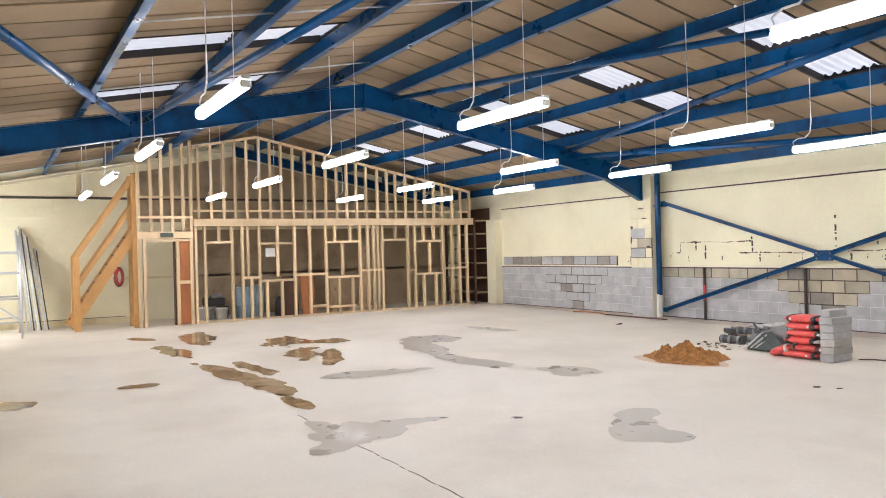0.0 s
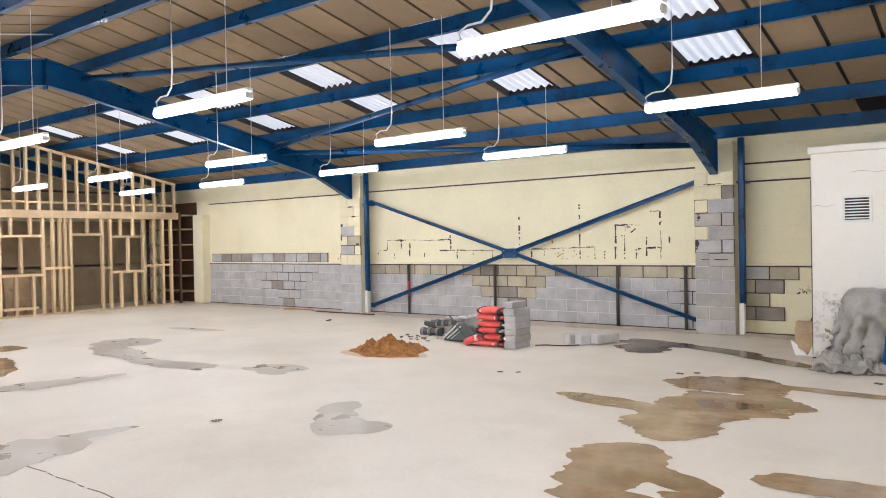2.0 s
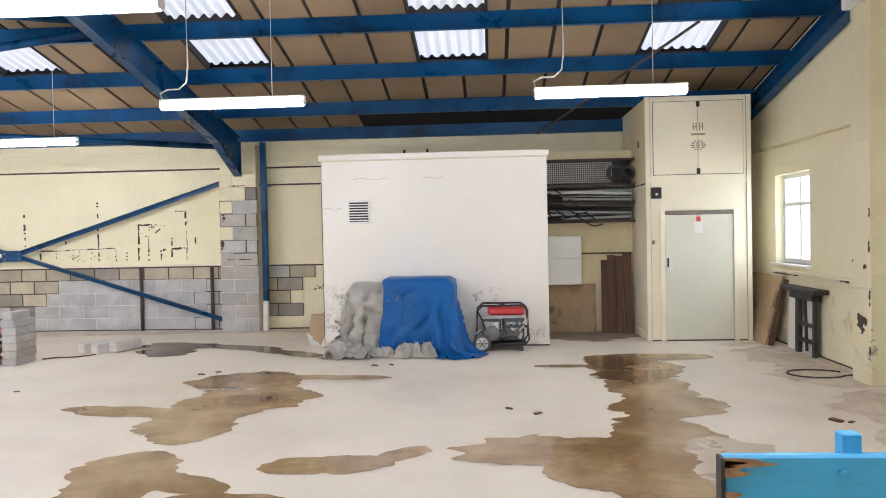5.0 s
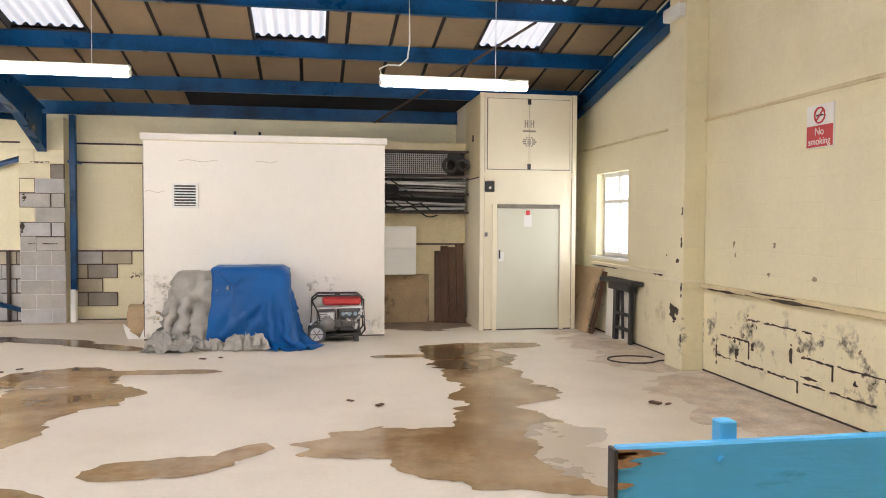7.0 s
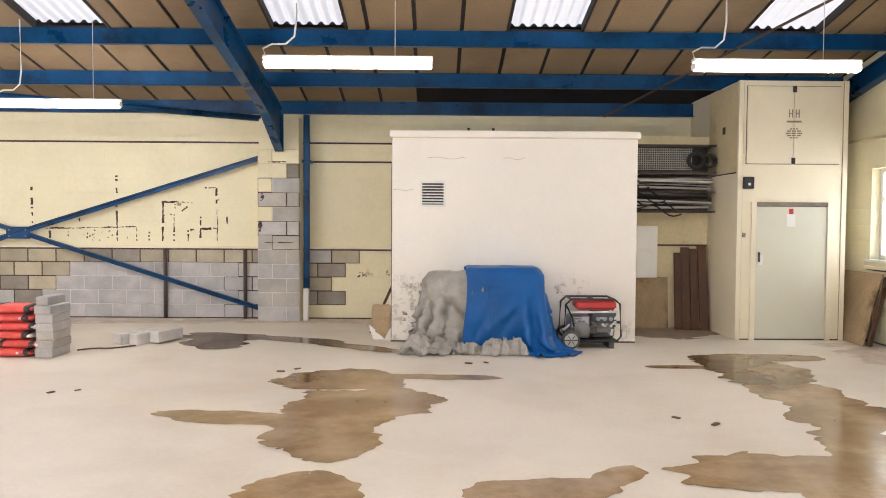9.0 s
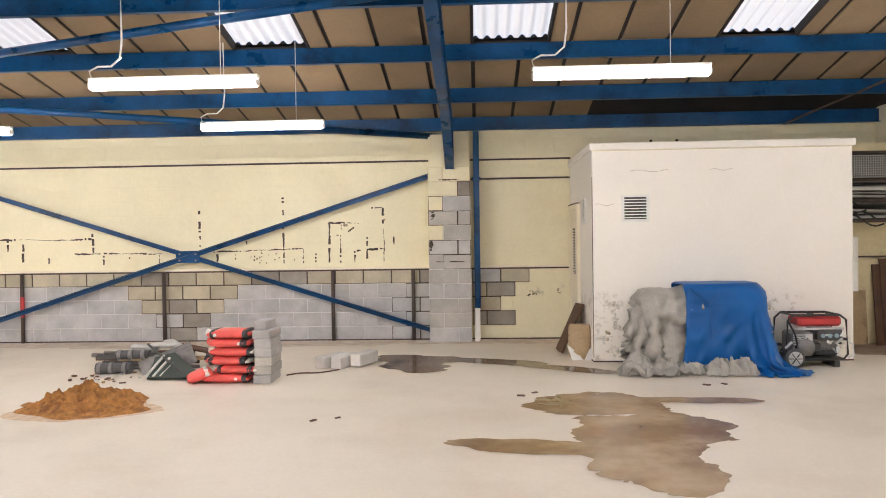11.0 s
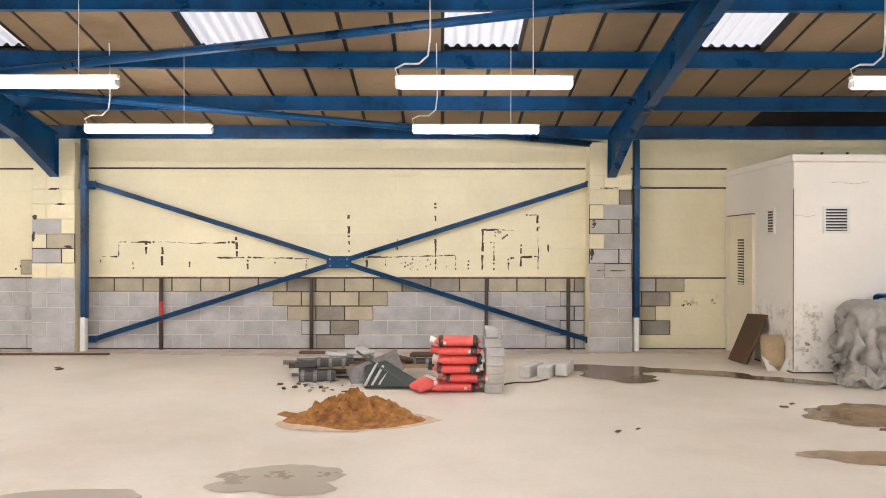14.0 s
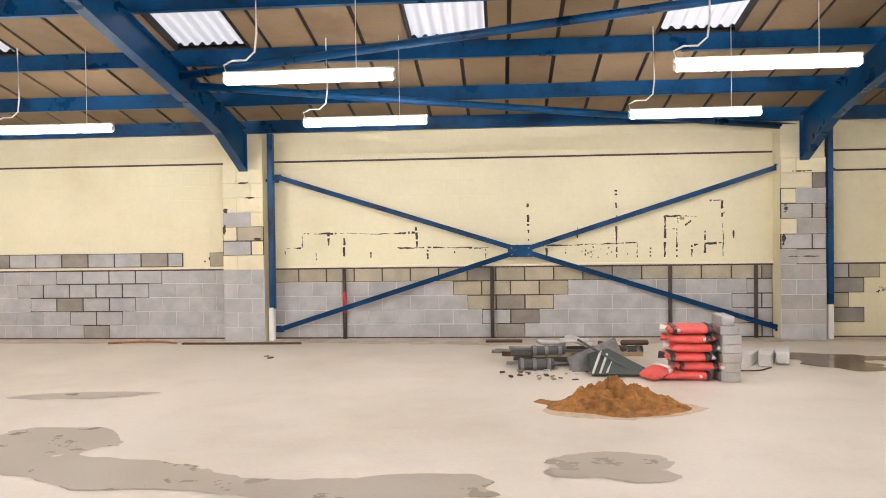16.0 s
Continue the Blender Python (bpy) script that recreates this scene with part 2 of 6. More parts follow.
GRP = bpy.data.materials.new("translucent_rooflight")
GRP.use_nodes = True
gn, gl = GRP.node_tree.nodes, GRP.node_tree.links
gt = gn.new("ShaderNodeBsdfTranslucent")
gt.inputs["Color"].default_value = (0.97, 0.93, 0.88, 1)
gmix = gn.new("ShaderNodeMixShader")
gmix.inputs[0].default_value = 0.75
gn["Principled BSDF"].inputs["Base Color"].default_value = (0.8, 0.78, 0.76, 1)
gl.new(gn["Principled BSDF"].outputs[0], gmix.inputs[1])
gl.new(gt.outputs[0], gmix.inputs[2])
gl.new(gmix.outputs[0], gn["Material Output"].inputs["Surface"])

GLASS = bpy.data.materials.new("window_glass")
GLASS.use_nodes = True
gb = GLASS.node_tree.nodes["Principled BSDF"]
gb.inputs["Transmission Weight"].default_value, gb.inputs["Roughness"].default_value = 1.0, 0.35
gb.inputs["Base Color"].default_value = (0.97, 0.97, 0.97, 1)


# ---- mesh helpers ----
def cuboid(bm, x0, x1, y0, y1, z0, z1, m=None):
    vs = [bm.verts.new(Vector(p) if m is None else m @ Vector(p)) for p in
          ((x0, y0, z0), (x1, y0, z0), (x1, y1, z0), (x0, y1, z0), (x0, y0, z1), (x1, y0, z1), (x1, y1, z1), (x0, y1, z1))]
    for f in ((0, 3, 2, 1), (4, 5, 6, 7), (0, 1, 5, 4), (1, 2, 6, 5), (2, 3, 7, 6), (3, 0, 4, 7)):
        bm.faces.new([vs[i] for i in f])


def soften(bm, width):
    bmesh.ops.bevel(bm, geom=list(bm.edges), offset=width, segments=1, affect="EDGES", clamp_overlap=True)
    return bm


def block(x0, x1, y0, y1, z0, z1, bevel=0.0, m=None):
    bm = bmesh.new()
    cuboid(bm, min(x0, x1), max(x0, x1), min(y0, y1), max(y0, y1), min(z0, z1), max(z0, z1), m)
    return soften(bm, bevel) if bevel else bm


def aim(p, q):
    """A frame whose z axis runs from p to q."""
    p, q = Vector(p), Vector(q)
    return Matrix.Translation(p) @ (q - p).to_track_quat("Z", "Y").to_matrix().to_4x4(), (q - p).length


def bar(p, q, w, h, bm=None, across=None):
    """A squared bar from p to q; across, if given, is the way that its width h runs."""
    bm = bm or bmesh.new()
    m, length = aim(p, q)
    if across:
        d = (Vector(q) - Vector(p)).normalized()
        a = Vector(across)
        a = (a - d * a.dot(d)).normalized()
        n = a.cross(d)
        m = Matrix((n, a, d)).transposed().to_4x4()
        m.translation = Vector(p)
    cuboid(bm, -w / 2, w / 2, -h / 2, h / 2, 0, length, m)
    return bm


def rod(p, q, r, n=10, bm=None, r2=None):
    bm = bm or bmesh.new()
    m, length = aim(p, q)
    bmesh.ops.create_cone(bm, cap_ends=True, segments=n, radius1=r, radius2=r if r2 is None else r2, depth=length, matrix=m @ Matrix.Translation((0, 0, length / 2)))
    return bm


def pipe(points, r, n=6):
    bm = bmesh.new()
    rings = []
    pts = [Vector(p) for p in points]
    for i, p in enumerate(pts):
        d = (pts[min(i + 1, len(pts) - 1)] - pts[max(i - 1, 0)]).normalized()
        q = d.to_track_quat("Z", "Y")
        rings.append([bm.verts.new(p + q @ Vector((r * math.cos(a), r * math.sin(a), 0))) for a in (2 * math.pi * k / n for k in range(n))])
    for a, b in zip(rings, rings[1:]):
        for k in range(n):
            bm.faces.new((a[k], a[(k + 1) % n], b[(k + 1) % n], b[k]))
    bm.faces.new(rings[0][::-1])
    bm.faces.new(rings[-1])
    return bm


def lathe(profile, n=20, m=None):
    bm = bmesh.new()
    rings = [[bm.verts.new((m or Matrix()) @ Vector((r * math.cos(2 * math.pi * k / n), r * math.sin(2 * math.pi * k / n), z))) for k in range(n)] for r, z in profile]
    for a, b in zip(rings, rings[1:]):
        for k in range(n):
            bm.faces.new((a[k], a[(k + 1) % n], b[(k + 1) % n], b[k]))
    bm.faces.new(rings[0][::-1])
    bm.faces.new(rings[-1])
    return bm


def part(name, bm, mat, parent=None, label="", smooth=False):
    me = bpy.data.meshes.new(name)
    bmesh.ops.recalc_face_normals(bm, faces=bm.faces)
    bm.to_mesh(me)
    bm.free()
    me.materials.append(mat)
    if smooth:
        me.polygons.foreach_set("use_smooth", [True] * len(me.polygons))
    ob = new(name, me)
    if parent:
        ob.parent = parent
        ob.matrix_parent_inverse = Matrix.Translation(-parent.location) if parent.type == "EMPTY" else Matrix()
    return tagged(ob, label)


def thing(name, at, label, category, group=""):
    ob = new(name)
    ob.location = at
    ob.empty_display_size = 0.1
    return tagged(ob, label, category, group)


def structure(name, bm, mat, label="", category=""):
    return tagged(part(name, bm, mat), label, category, kind="structure")


# ---- shell ----
bm = block(WW - 0.3, WE + 0.3, WS - 0.3, WN + 0.3, -0.25, 0)
floor = structure("floor", bm, CONCRETE, "pale worn concrete floor with damp patches", "floor")
bm = bmesh.new()
for k in range(90):
    x, y = -7.4 + 0.045 * k, 2.655 + 0.006 * math.sin(k * 0.7)
    if math.sin(k * 1.9) > -0.85:
        cuboid(bm, x, x + 0.045, y, y + 0.009, 0, 0.003)
part("floor_joint", bm, JOINT, floor)
outer = bmesh.new()
bmesh.ops.create_grid(outer, x_segments=1, y_segments=1, size=150, matrix=Matrix.Translation((0, 0, -0.3)))
structure("ground", outer, material("outside_asphalt", (0.06, 0.06, 0.06), 0.9), "grey asphalt yard around the building", "ground")

wall_n = structure("wall_north", block(WW - 0.3, WE + 0.3, WN, WN + 0.3, 0, 3.47), CREAM, "cream painted blockwork wall over bare grey blocks", "wall")
south = bmesh.new()
# opening for an unseen window, added to brighten the west end
ADDED_WIN = (-20.4, -17.2, 1.0, 2.5)
cuboid(south, WW - 0.3, ADDED_WIN[0], WS - 0.3, WS, 0, 3.47)
cuboid(south, ADDED_WIN[1], WE + 0.3, WS - 0.3, WS, 0, 3.47)
cuboid(south, ADDED_WIN[0], ADDED_WIN[1], WS - 0.3, WS, 0, ADDED_WIN[2])
cuboid(south, ADDED_WIN[0], ADDED_WIN[1], WS - 0.3, WS, ADDED_WIN[3], 3.47)
wall_s = structure("wall_south", south, CREAM, "cream painted blockwork wall", "wall")


def gable(x0, x1, hole=None):
    bm = bmesh.new()
    cuts = [WS, RIDGE, WN]
    if hole:
        cuts = [WS, RIDGE, hole[0], hole[1], WN]
    for a, b in zip(cuts, cuts[1:]):
        spans = [(0, None)]
        if hole and a == hole[0]:
            spans = [(0, hole[2]), (hole[3], None)]
        for z0, z1 in spans:
            za, zb = (roof_z(a) - 0.01, roof_z(b) - 0.01) if z1 is None else (z1, z1)
            vs = [bm.verts.new(p) for p in ((x0, a, z0), (x1, a, z0), (x1, b, z0), (x0, b, z0), (x0, a, za), (x1, a, za), (x1, b, zb), (x0, b, zb))]
            for f in ((0, 3, 2, 1), (4, 5, 6, 7), (0, 1, 5, 4), (1, 2, 6, 5), (2, 3, 7, 6), (3, 0, 4, 7)):
                bm.faces.new([vs[i] for i in f])
    return bm


WIN = (10.0, 11.15, 1.12, 2.34)
wall_w = structure("wall_west", gable(WW - 0.3, WW), CREAM, "cream painted gable wall", "wall")
wall_e = structure("wall_east", gable(WE, WE + 0.3, WIN), DAMPCREAM, "cream painted gable wall with damp stains", "wall")

# roof lining in panels, with openings for the rooflights
lining, decking = bmesh.new(), bmesh.new()


def slope_cell(bm, side, x0, x1, d0, d1, lift, thick):
    pts = []
    for dz in (0, thick):
        for d in (d0, d1):
            for x in (x0, x1):
                pts.append(bm.verts.new((x, RIDGE + side * d, TOP - PITCH * d + lift + dz)))
    for f in ((0, 1, 3, 2), (4, 6, 7, 5), (0, 4, 5, 1), (2, 3, 7, 6), (0, 2, 6, 4), (1, 5, 7, 3)):
        bm.faces.new([pts[i] for i in f])


bays = list(zip((0.0,) + PURLINS, PURLINS + (7.5,)))
for side in (1, -1):
    for i, (d0, d1) in enumerate(bays):
        lit = i in (2, 3)
        x = WW
        edges = []
        for s in SKY_X:
            first = s + SKY_W if lit else s
            edges += [first + w for w in ((0, 0.27, 0.86, 1.45, 2.035) if lit else (0, 0.593, 1.186, 1.779, 2.372, 2.965))]
        head = [WW, -20.6, -20.0, -19.4, -18.9, SKY_X[0]]
        runs = [(head[k], head[k + 1]) for k in range(5)]
        for s in SKY_X:
            e = [s + SKY_W + w for w in (0, 0.27, 0.86, 1.45, 2.035)] if lit else [s + 0.593 * k for k in range(6)]
            runs += list(zip(e, e[1:]))
        for a, b in runs:
            b = min(b, WE)
            if a < WE - 0.05:
                # no lining above the white room: the dark decking is left bare
                if not (side == 1 and i >= 5 and -2.4 < a < 2.5):
                    slope_cell(lining, side, a + 0.026, b - 0.026, d0 + 0.01, d1 - 0.01, random.uniform(-0.004, 0.004), 0.02)
                slope_cell(decking, side, a if a > WW else WW - 0.3, b if b < WE else WE + 0.3, d0, min(d1, 7.6), 0.03, 0.03)
ceiling = structure("ceiling", lining, LINING, "tan fibreboard roof lining with dark joints and a shallow ridge", "ceiling")
part("roof_decking", decking, SHADOWGAP, ceiling)

# corrugated rooflights
for side in (1, -1):
    for s in SKY_X:
        if s + SKY_W > WE:
            continue
        for d0, d1 in (bays[2], bays[3]):
            bm = bmesh.new()
            rows = []
            for d in (d0 - 0.02, d1 + 0.02):
                rows.append([bm.verts.new((s + SKY_W * k / 48, RIDGE + side * d, TOP - PITCH * d + 0.085 + 0.028 * math.sin(2 * math.pi * k / 48 * 6.5))) for k in range(49)])
            for k in range(48):
                bm.faces.new((rows[0][k], rows[0][k + 1], rows[1][k + 1], rows[1][k]))
            ob = part("rooflight", bm, GRP, None, smooth=True)
            fill = bmesh.new()
            edge = [(fill.verts.new((s + SKY_W * k / 48, RIDGE + side * d1, TOP - PITCH * d1 - 0.01)), fill.verts.new((s + SKY_W * k / 48, RIDGE + side * d1, TOP - PITCH * d1 + 0.07 + 0.028 * math.sin(2 * math.pi * k / 48 * 6.5)))) for k in range(49)]
            for a, b in zip(edge, edge[1:]):
                fill.faces.new((a[0], b[0], b[1], a[1]))
            part("foam_closer", fill, SHADOWGAP, ob)
            for x in (s - 0.018, s + SKY_W - 0.012):
                rim = bmesh.new()
                slope_cell(rim, side, x, x + 0.03, d0, d1, -0.012, 0.1)
                part("rim", rim, SHADOWGAP, ob)
            tagged(ob, "white translucent corrugated rooflight sheet in the roof", "rooflight", "rooflights", "structure")

# ---- steel ----
purlin_set = []
for side in (1, -1):
    for d in PURLINS:
        y, z = RIDGE + side * d, TOP - PITCH * d
        bm = bmesh.new()
        section = ((-0.07, -0.212), (0.012, -0.212), (0.012, -0.016), (0.07, -0.016), (0.07, -0.004), (-0.012, -0.004), (-0.012, -0.2), (-0.07, -0.2))
        ends = [[bm.verts.new((x, y + a, z + b)) for a, b in section] for x in (WW, WE)]
        for k in range(8):
            bm.faces.new((ends[0][k], ends[0][(k + 1) % 8], ends[1][(k + 1) % 8], ends[1][k]))
        bm.faces.new(ends[0])
        bm.faces.new(ends[1][::-1])
        ob = part("purlin", bm, BLUE)
        tagged(ob, "blue painted steel purlin under the roof lining", "purlin", "roof purlins", "structure")


def rafter_profile(x, half, y_end, side, depth=0.40, knee=True):
    """One half of a portal frame as an I section with a cranked knee at the wall."""
    web, f1, f2 = bmesh.new(), bmesh.new(), bmesh.new()
    line = lambda d: TOP - 0.215 - PITCH * d
    D = [0.0, 0.6, 3.0, 5.4, 5.9, y_end]
    top = [line(d) for d in D]
    bot = [line(d) - depth for d in D]
    bot[0] -= 0.03
    if knee:
        bot[4] = line(5.9) - depth - 0.02
        bot[5] = 2.66
        top[5] = line(y_end)
    def strip(bm, za, zb, w):
        prev = None
        for d, a, b in zip(D, za, zb):
            y = RIDGE + side * d
            ring = [bm.verts.new(p) for p in ((x - w, y, a), (x + w, y, a), (x + w, y, b), (x - w, y, b))]
            if prev:
                for k in range(4):
                    bm.faces.new((prev[k], prev[(k + 1) % 4], ring[(k + 1) % 4], ring[k]))
            else:
                bm.faces.new(ring)
            prev = ring
        bm.faces.new(prev[::-1])
    strip(web, [b + 0.015 for b in bot], [t - 0.015 for t in top], 0.008)
    strip(f1, bot, [b + 0.015 for b in bot], half)
    strip(f2, [t - 0.015 for t in top], top, half)
    return web, f1, f2


def portal(x, half=0.065):
    ob = thing("portal_frame", (x, RIDGE, 0), "blue painted steel portal frame with cranked knees on the pilasters", "steel frame", "portal frames")
    ob["kind"] = "structure"
    for side, end in ((1, 6.93), (-1, 6.93)):
        web, f1, f2 = rafter_profile(x, half, end, side)
        part("rafter_web", web, BLUE, ob)
        part("bottom_flange", f1, BLUE, ob)
        part("top_flange", f2, BLUE, ob)
        part("end_plate", block(x - half, x + half, RIDGE + side * end, RIDGE + side * (end + 0.015), 2.66, 3.25), BLUE, ob)
    part("ridge_plate", block(x - half, x + half, RIDGE - 0.012, RIDGE + 0.012, 4.22, 4.72), BLUE, ob)
    return ob


for x in FRAMES:
    portal(x)
for x in (WE - 0.1, WW + 0.1):
    ob = thing("gable_rafter", (x, RIDGE, 0), "dark blue steel rafter along the gable wall", "steel frame", "gable rafters")
    ob["kind"] = "structure"
    for side in (1, -1):
        paint = BLUE if side == 1 or x > 0 else OFFWHITE
        web, f1, f2 = rafter_profile(x, 0.07, 7.2, side, 0.25 if paint is BLUE else 0.1, False)
        part("rafter_web", web, paint, ob)
        part("bottom_flange", f1, paint, ob)
        part("top_flange", f2, paint, ob)

for p, q in (((-12.5, 10.55, 3.66), (-4.1, 8.68, 4.06)), ((-12.45, 10.75, 3.58), (-4.05, 13.0, 3.17)), ((-4.1, 8.5, 4.1), (-12.45, 6.5, 4.48)),
             ((-12.5, 1.9, 3.75), (-4.1, -0.75, 3.3)), ((-12.5, 2.1, 3.8), (-4.1, 3.2, 4.02))):
    ob = part("roof_brace", rod(p, q, 0.05, 14), BLUE, smooth=True)
    tagged(ob, "blue painted tubular steel brace between the frames", "brace", "roof braces", "structure")

for x, span in ((-10.8, PURLINS[:4]), (-7.5, PURLINS[:4])):
    for d0, d1 in zip(span, span[1:]):
        tagged(part("sag_rod", rod((x, RIDGE - d0, TOP - PITCH * d0 - 0.13), (x, RIDGE - d1, TOP - PITCH * d1 - 0.13), 0.011, 8), ALU, smooth=True), "thin pale steel rod tying two purlins", "rod", "sag rods", "structure")
# ---- pilasters, posts and cross bracing on the north wall ----
PIL = ((-12.85, -12.2), (-4.37, -3.72), (-18.98, -18.5))
for i, (x0, x1) in enumerate(PIL):
    top = 3.2 if i < 2 else 2.52
    ob = structure("pilaster", block(x0 + 0.012, x1 - 0.012, 12.875 if i < 2 else 12.95, WN, 0, top), CREAM, "block pilaster of bare grey and cream painted blocks" if i < 2 else "cream painted block pilaster", "pilaster")
for x0, x1 in PIL[:2]:
    ob = thing("downpipe", (x1 + 0.09, 12.95, 0), "blue square pipe with a white lower end beside the pilaster", "downpipe", "downpipes")
    part("pipe", block(x1 + 0.05, x1 + 0.14, 12.92, 13.02, 0.5, 3.25, 0.008), BLUE, ob)
    part("pipe_foot", block(x1 + 0.045, x1 + 0.13, 12.9, 13.0, 0, 0.52, 0.01), PLASTIC, ob, "white plastic foot")
    part("bracket", block(x1 + 0.03, x1 + 0.16, 12.91, 13.2, 2.5, 2.54), BLUE, ob)

ob = thing("cross_brace", (-8.2, 13.1, 0.1), "blue steel cross bracing bolted between two pilasters", "brace")
ob["kind"] = "structure"
for (a, b) in (((-12.0, 13.08, 2.57), (-4.35, 13.08, 0.16)), ((-12.0, 13.05, 0.17), (-4.35, 13.05, 2.58))):
    bm = bar(a, b, 0.012, 0.075)
    d = Vector((0, -0.03, 0.035))
    bar(Vector(a) + d, Vector(b) + d, 0.07, 0.012, bm)
    part("diagonal", bm, BLUE, ob)
part("centre_plate", block(-8.4, -8.02, 13.02, 13.035, 1.27, 1.46, 0.004), BLUE, ob)
for x, z in ((-12.02, 2.57), (-12.02, 0.17), (-4.33, 0.16), (-4.33, 2.58)):
    part("gusset", block(x - 0.06, x + 0.06, 13.04, 13.055, z - 0.05, z + 0.05), BLUE, ob)
for dx, dz in ((-0.13, 0.04), (0.13, 0.04), (-0.13, -0.06), (0.13, -0.06)):
    part("bolt", rod((-8.21 + dx, 13.02, 1.37 + dz), (-8.21 + dx, 13.0, 1.37 + dz), 0.015, 6), STEEL, ob)

# ledge, conduits and wall pipes
for a, b in ((-18.5, -12.85), (-12.2, -4.37), (-3.72, -2.15)):
    tagged(part("wall_ledge", block(a, b, 13.14, WN, 1.13, 1.165, 0.006), OFFWHITE), "cream painted ledge along the wall", "ledge", kind="structure")
    # dark strip modelled in place of the ledge's shadow
    part("ledge_shadow_strip", block(a, b, 13.165, WN, 1.105, 1.13), RUSTBAR, wall_n)
for a, b, z in ((-18.5, -12.85, 2.82), (-12.2, -4.37, 2.83), (-3.72, -2.15, 2.83), (-3.72, -2.15, 2.53)):
    tagged(part("wall_conduit", rod((a, 13.185, z), (b, 13.185, z), 0.014, 8), RUSTBAR), "thin dark conduit clipped along the cream wall", "conduit", kind="structure")
for x in (-10.99, -8.65, -5.92, -4.64):
    ob = thing("wall_pipe", (x, 13.12, 0), "dark rusty pipe standing against the block wall", "pipe", "wall pipes")
    part("pipe", rod((x, 13.13, 0), (x, 13.13, 1.13), 0.03, 10), RUSTBAR, ob, smooth=True)
    if x < -10:
        part("red_band", rod((x, 13.13, 0.42), (x, 13.13, 0.75), 0.033, 10), REDPAINT, ob, "red painted band")

# thin dark line at the foot of the walls
DARK_LINE = material("dark_line", (0.07, 0.052, 0.04), 0.95, vary=0.4, scale=9)
for a, b in ((-18.5, -12.85), (-12.2, -4.37), (-3.72, -2.17)):
    part("base_gap", block(a, b, 13.155, 13.17, 0, 0.02), DARK_LINE, wall_n)
part("base_gap", block(WE - 0.006, WE, WS, 7.94, 0, 0.02), DARK_LINE, wall_e)
part("base_gap", block(WE - 0.006, WE, 8.34, 12.5, 0, 0.02), DARK_LINE, wall_e)
part("base_gap", block(WW, WW + 0.006, WS, 3.0, 0.14, 0.155), DARK_LINE, wall_w)

# ---- white room ----
PRINT_GREY = material("grey_hairline", (0.45, 0.41, 0.35), 0.9, vary=0.2, scale=9)
BX0, BX1, BY = -2.16, 1.07, 10.92
room = structure("white_room", block(BX0, BX1, BY, WN, 0, 2.7, 0.01), DIRTYWHITE, "white painted box room with a vent, built against the wall", "room")
part("fascia", block(BX0 - 0.03, BX1 + 0.03, BY - 0.03, WN, 2.69, 2.78, 0.008), WHITE, room)
for i, (c, flip) in enumerate(((-1.62, False), (11.55, True))):
    ob = thing("wall_vent", (c, BY, 1.8) if not flip else (BX0, c, 1.8), "white louvred vent with dark slots on the white room", "vent", "room vents")
    T = (lambda b: b) if not flip else None
    w, z0, z1 = (0.17, 1.78, 2.12) if not flip else (0.13, 1.78, 2.12)
    def vbox(u0, u1, v0, v1, za, zb):
        return block(c + u0, c + u1, BY - v1, BY - v0, za, zb) if not flip else block(BX0 - v1, BX0 - v0, c + u0, c + u1, za, zb)
    part("backing", vbox(-w + 0.02, w - 0.02, 0.001, 0.004, z0 + 0.02, z1 - 0.02), BLACK, ob)
    for u0, u1, za, zb in ((-w, -w + 0.03, z0, z1), (w - 0.03, w, z0, z1), (-w + 0.03, w - 0.03, z0, z0 + 0.03), (-w + 0.03, w - 0.03, z1 - 0.03, z1)):
        part("frame", vbox(u0, u1, 0.001, 0.028, za, zb), PLASTIC, ob)
    for k in range(7):
        z = z0 + 0.045 + k * 0.038
        part("slat", vbox(-w + 0.03, w - 0.03, 0.004, 0.02, z, z + 0.014), PLASTIC, ob)
door = tagged(thing("room_door", (BX0, 12.55, 0), "cream side door of the white room with a tall louvre", "door"), kind="structure")
part("leaf", block(BX0 - 0.03, BX0, 12.15, 12.95, 0.02, 2.0, 0.005), OFFWHITE, door)
for y0, y1, z0, z1 in ((12.08, 12.15, 0, 2.07), (12.95, 13.02, 0, 2.07), (12.15, 12.95, 2.0, 2.07)):
    part("frame", block(BX0 - 0.045, BX0, y0, y1, z0, z1), OFFWHITE, door)
part("louvre_backing", block(BX0 - 0.036, BX0 - 0.031, 12.4, 12.62, 1.05, 1.72), BLACK, door)
for k in range(16):
    part("slat", block(BX0 - 0.05, BX0 - 0.036, 12.4, 12.62, 1.06 + k * 0.041, 1.08 + k * 0.041), OFFWHITE, door)
part("door_head_gap", block(BX0 - 0.05, BX0, 12.08, 13.02, 2.072, 2.085), DARK_LINE, door)
part("corner_crack", block(BX0 - 0.003, BX0 + 0.004, BY - 0.003, BY + 0.004, 0.05, 2.35), DARK_LINE, room)
# darker cream strip painting the shadow line below the fascia
part("fascia_gap", block(BX0 - 0.004, BX1 + 0.004, BY - 0.005, BY, 2.68, 2.689), OLDCREAM, room)
for x0, x1, y0, y1 in ((BX0, BX1, BY - 0.005, BY), (BX0 - 0.005, BX0, BY, 12.08)):
    part("base_gap", block(x0, x1, y0, y1, 0, 0.018), DARK_LINE, room)
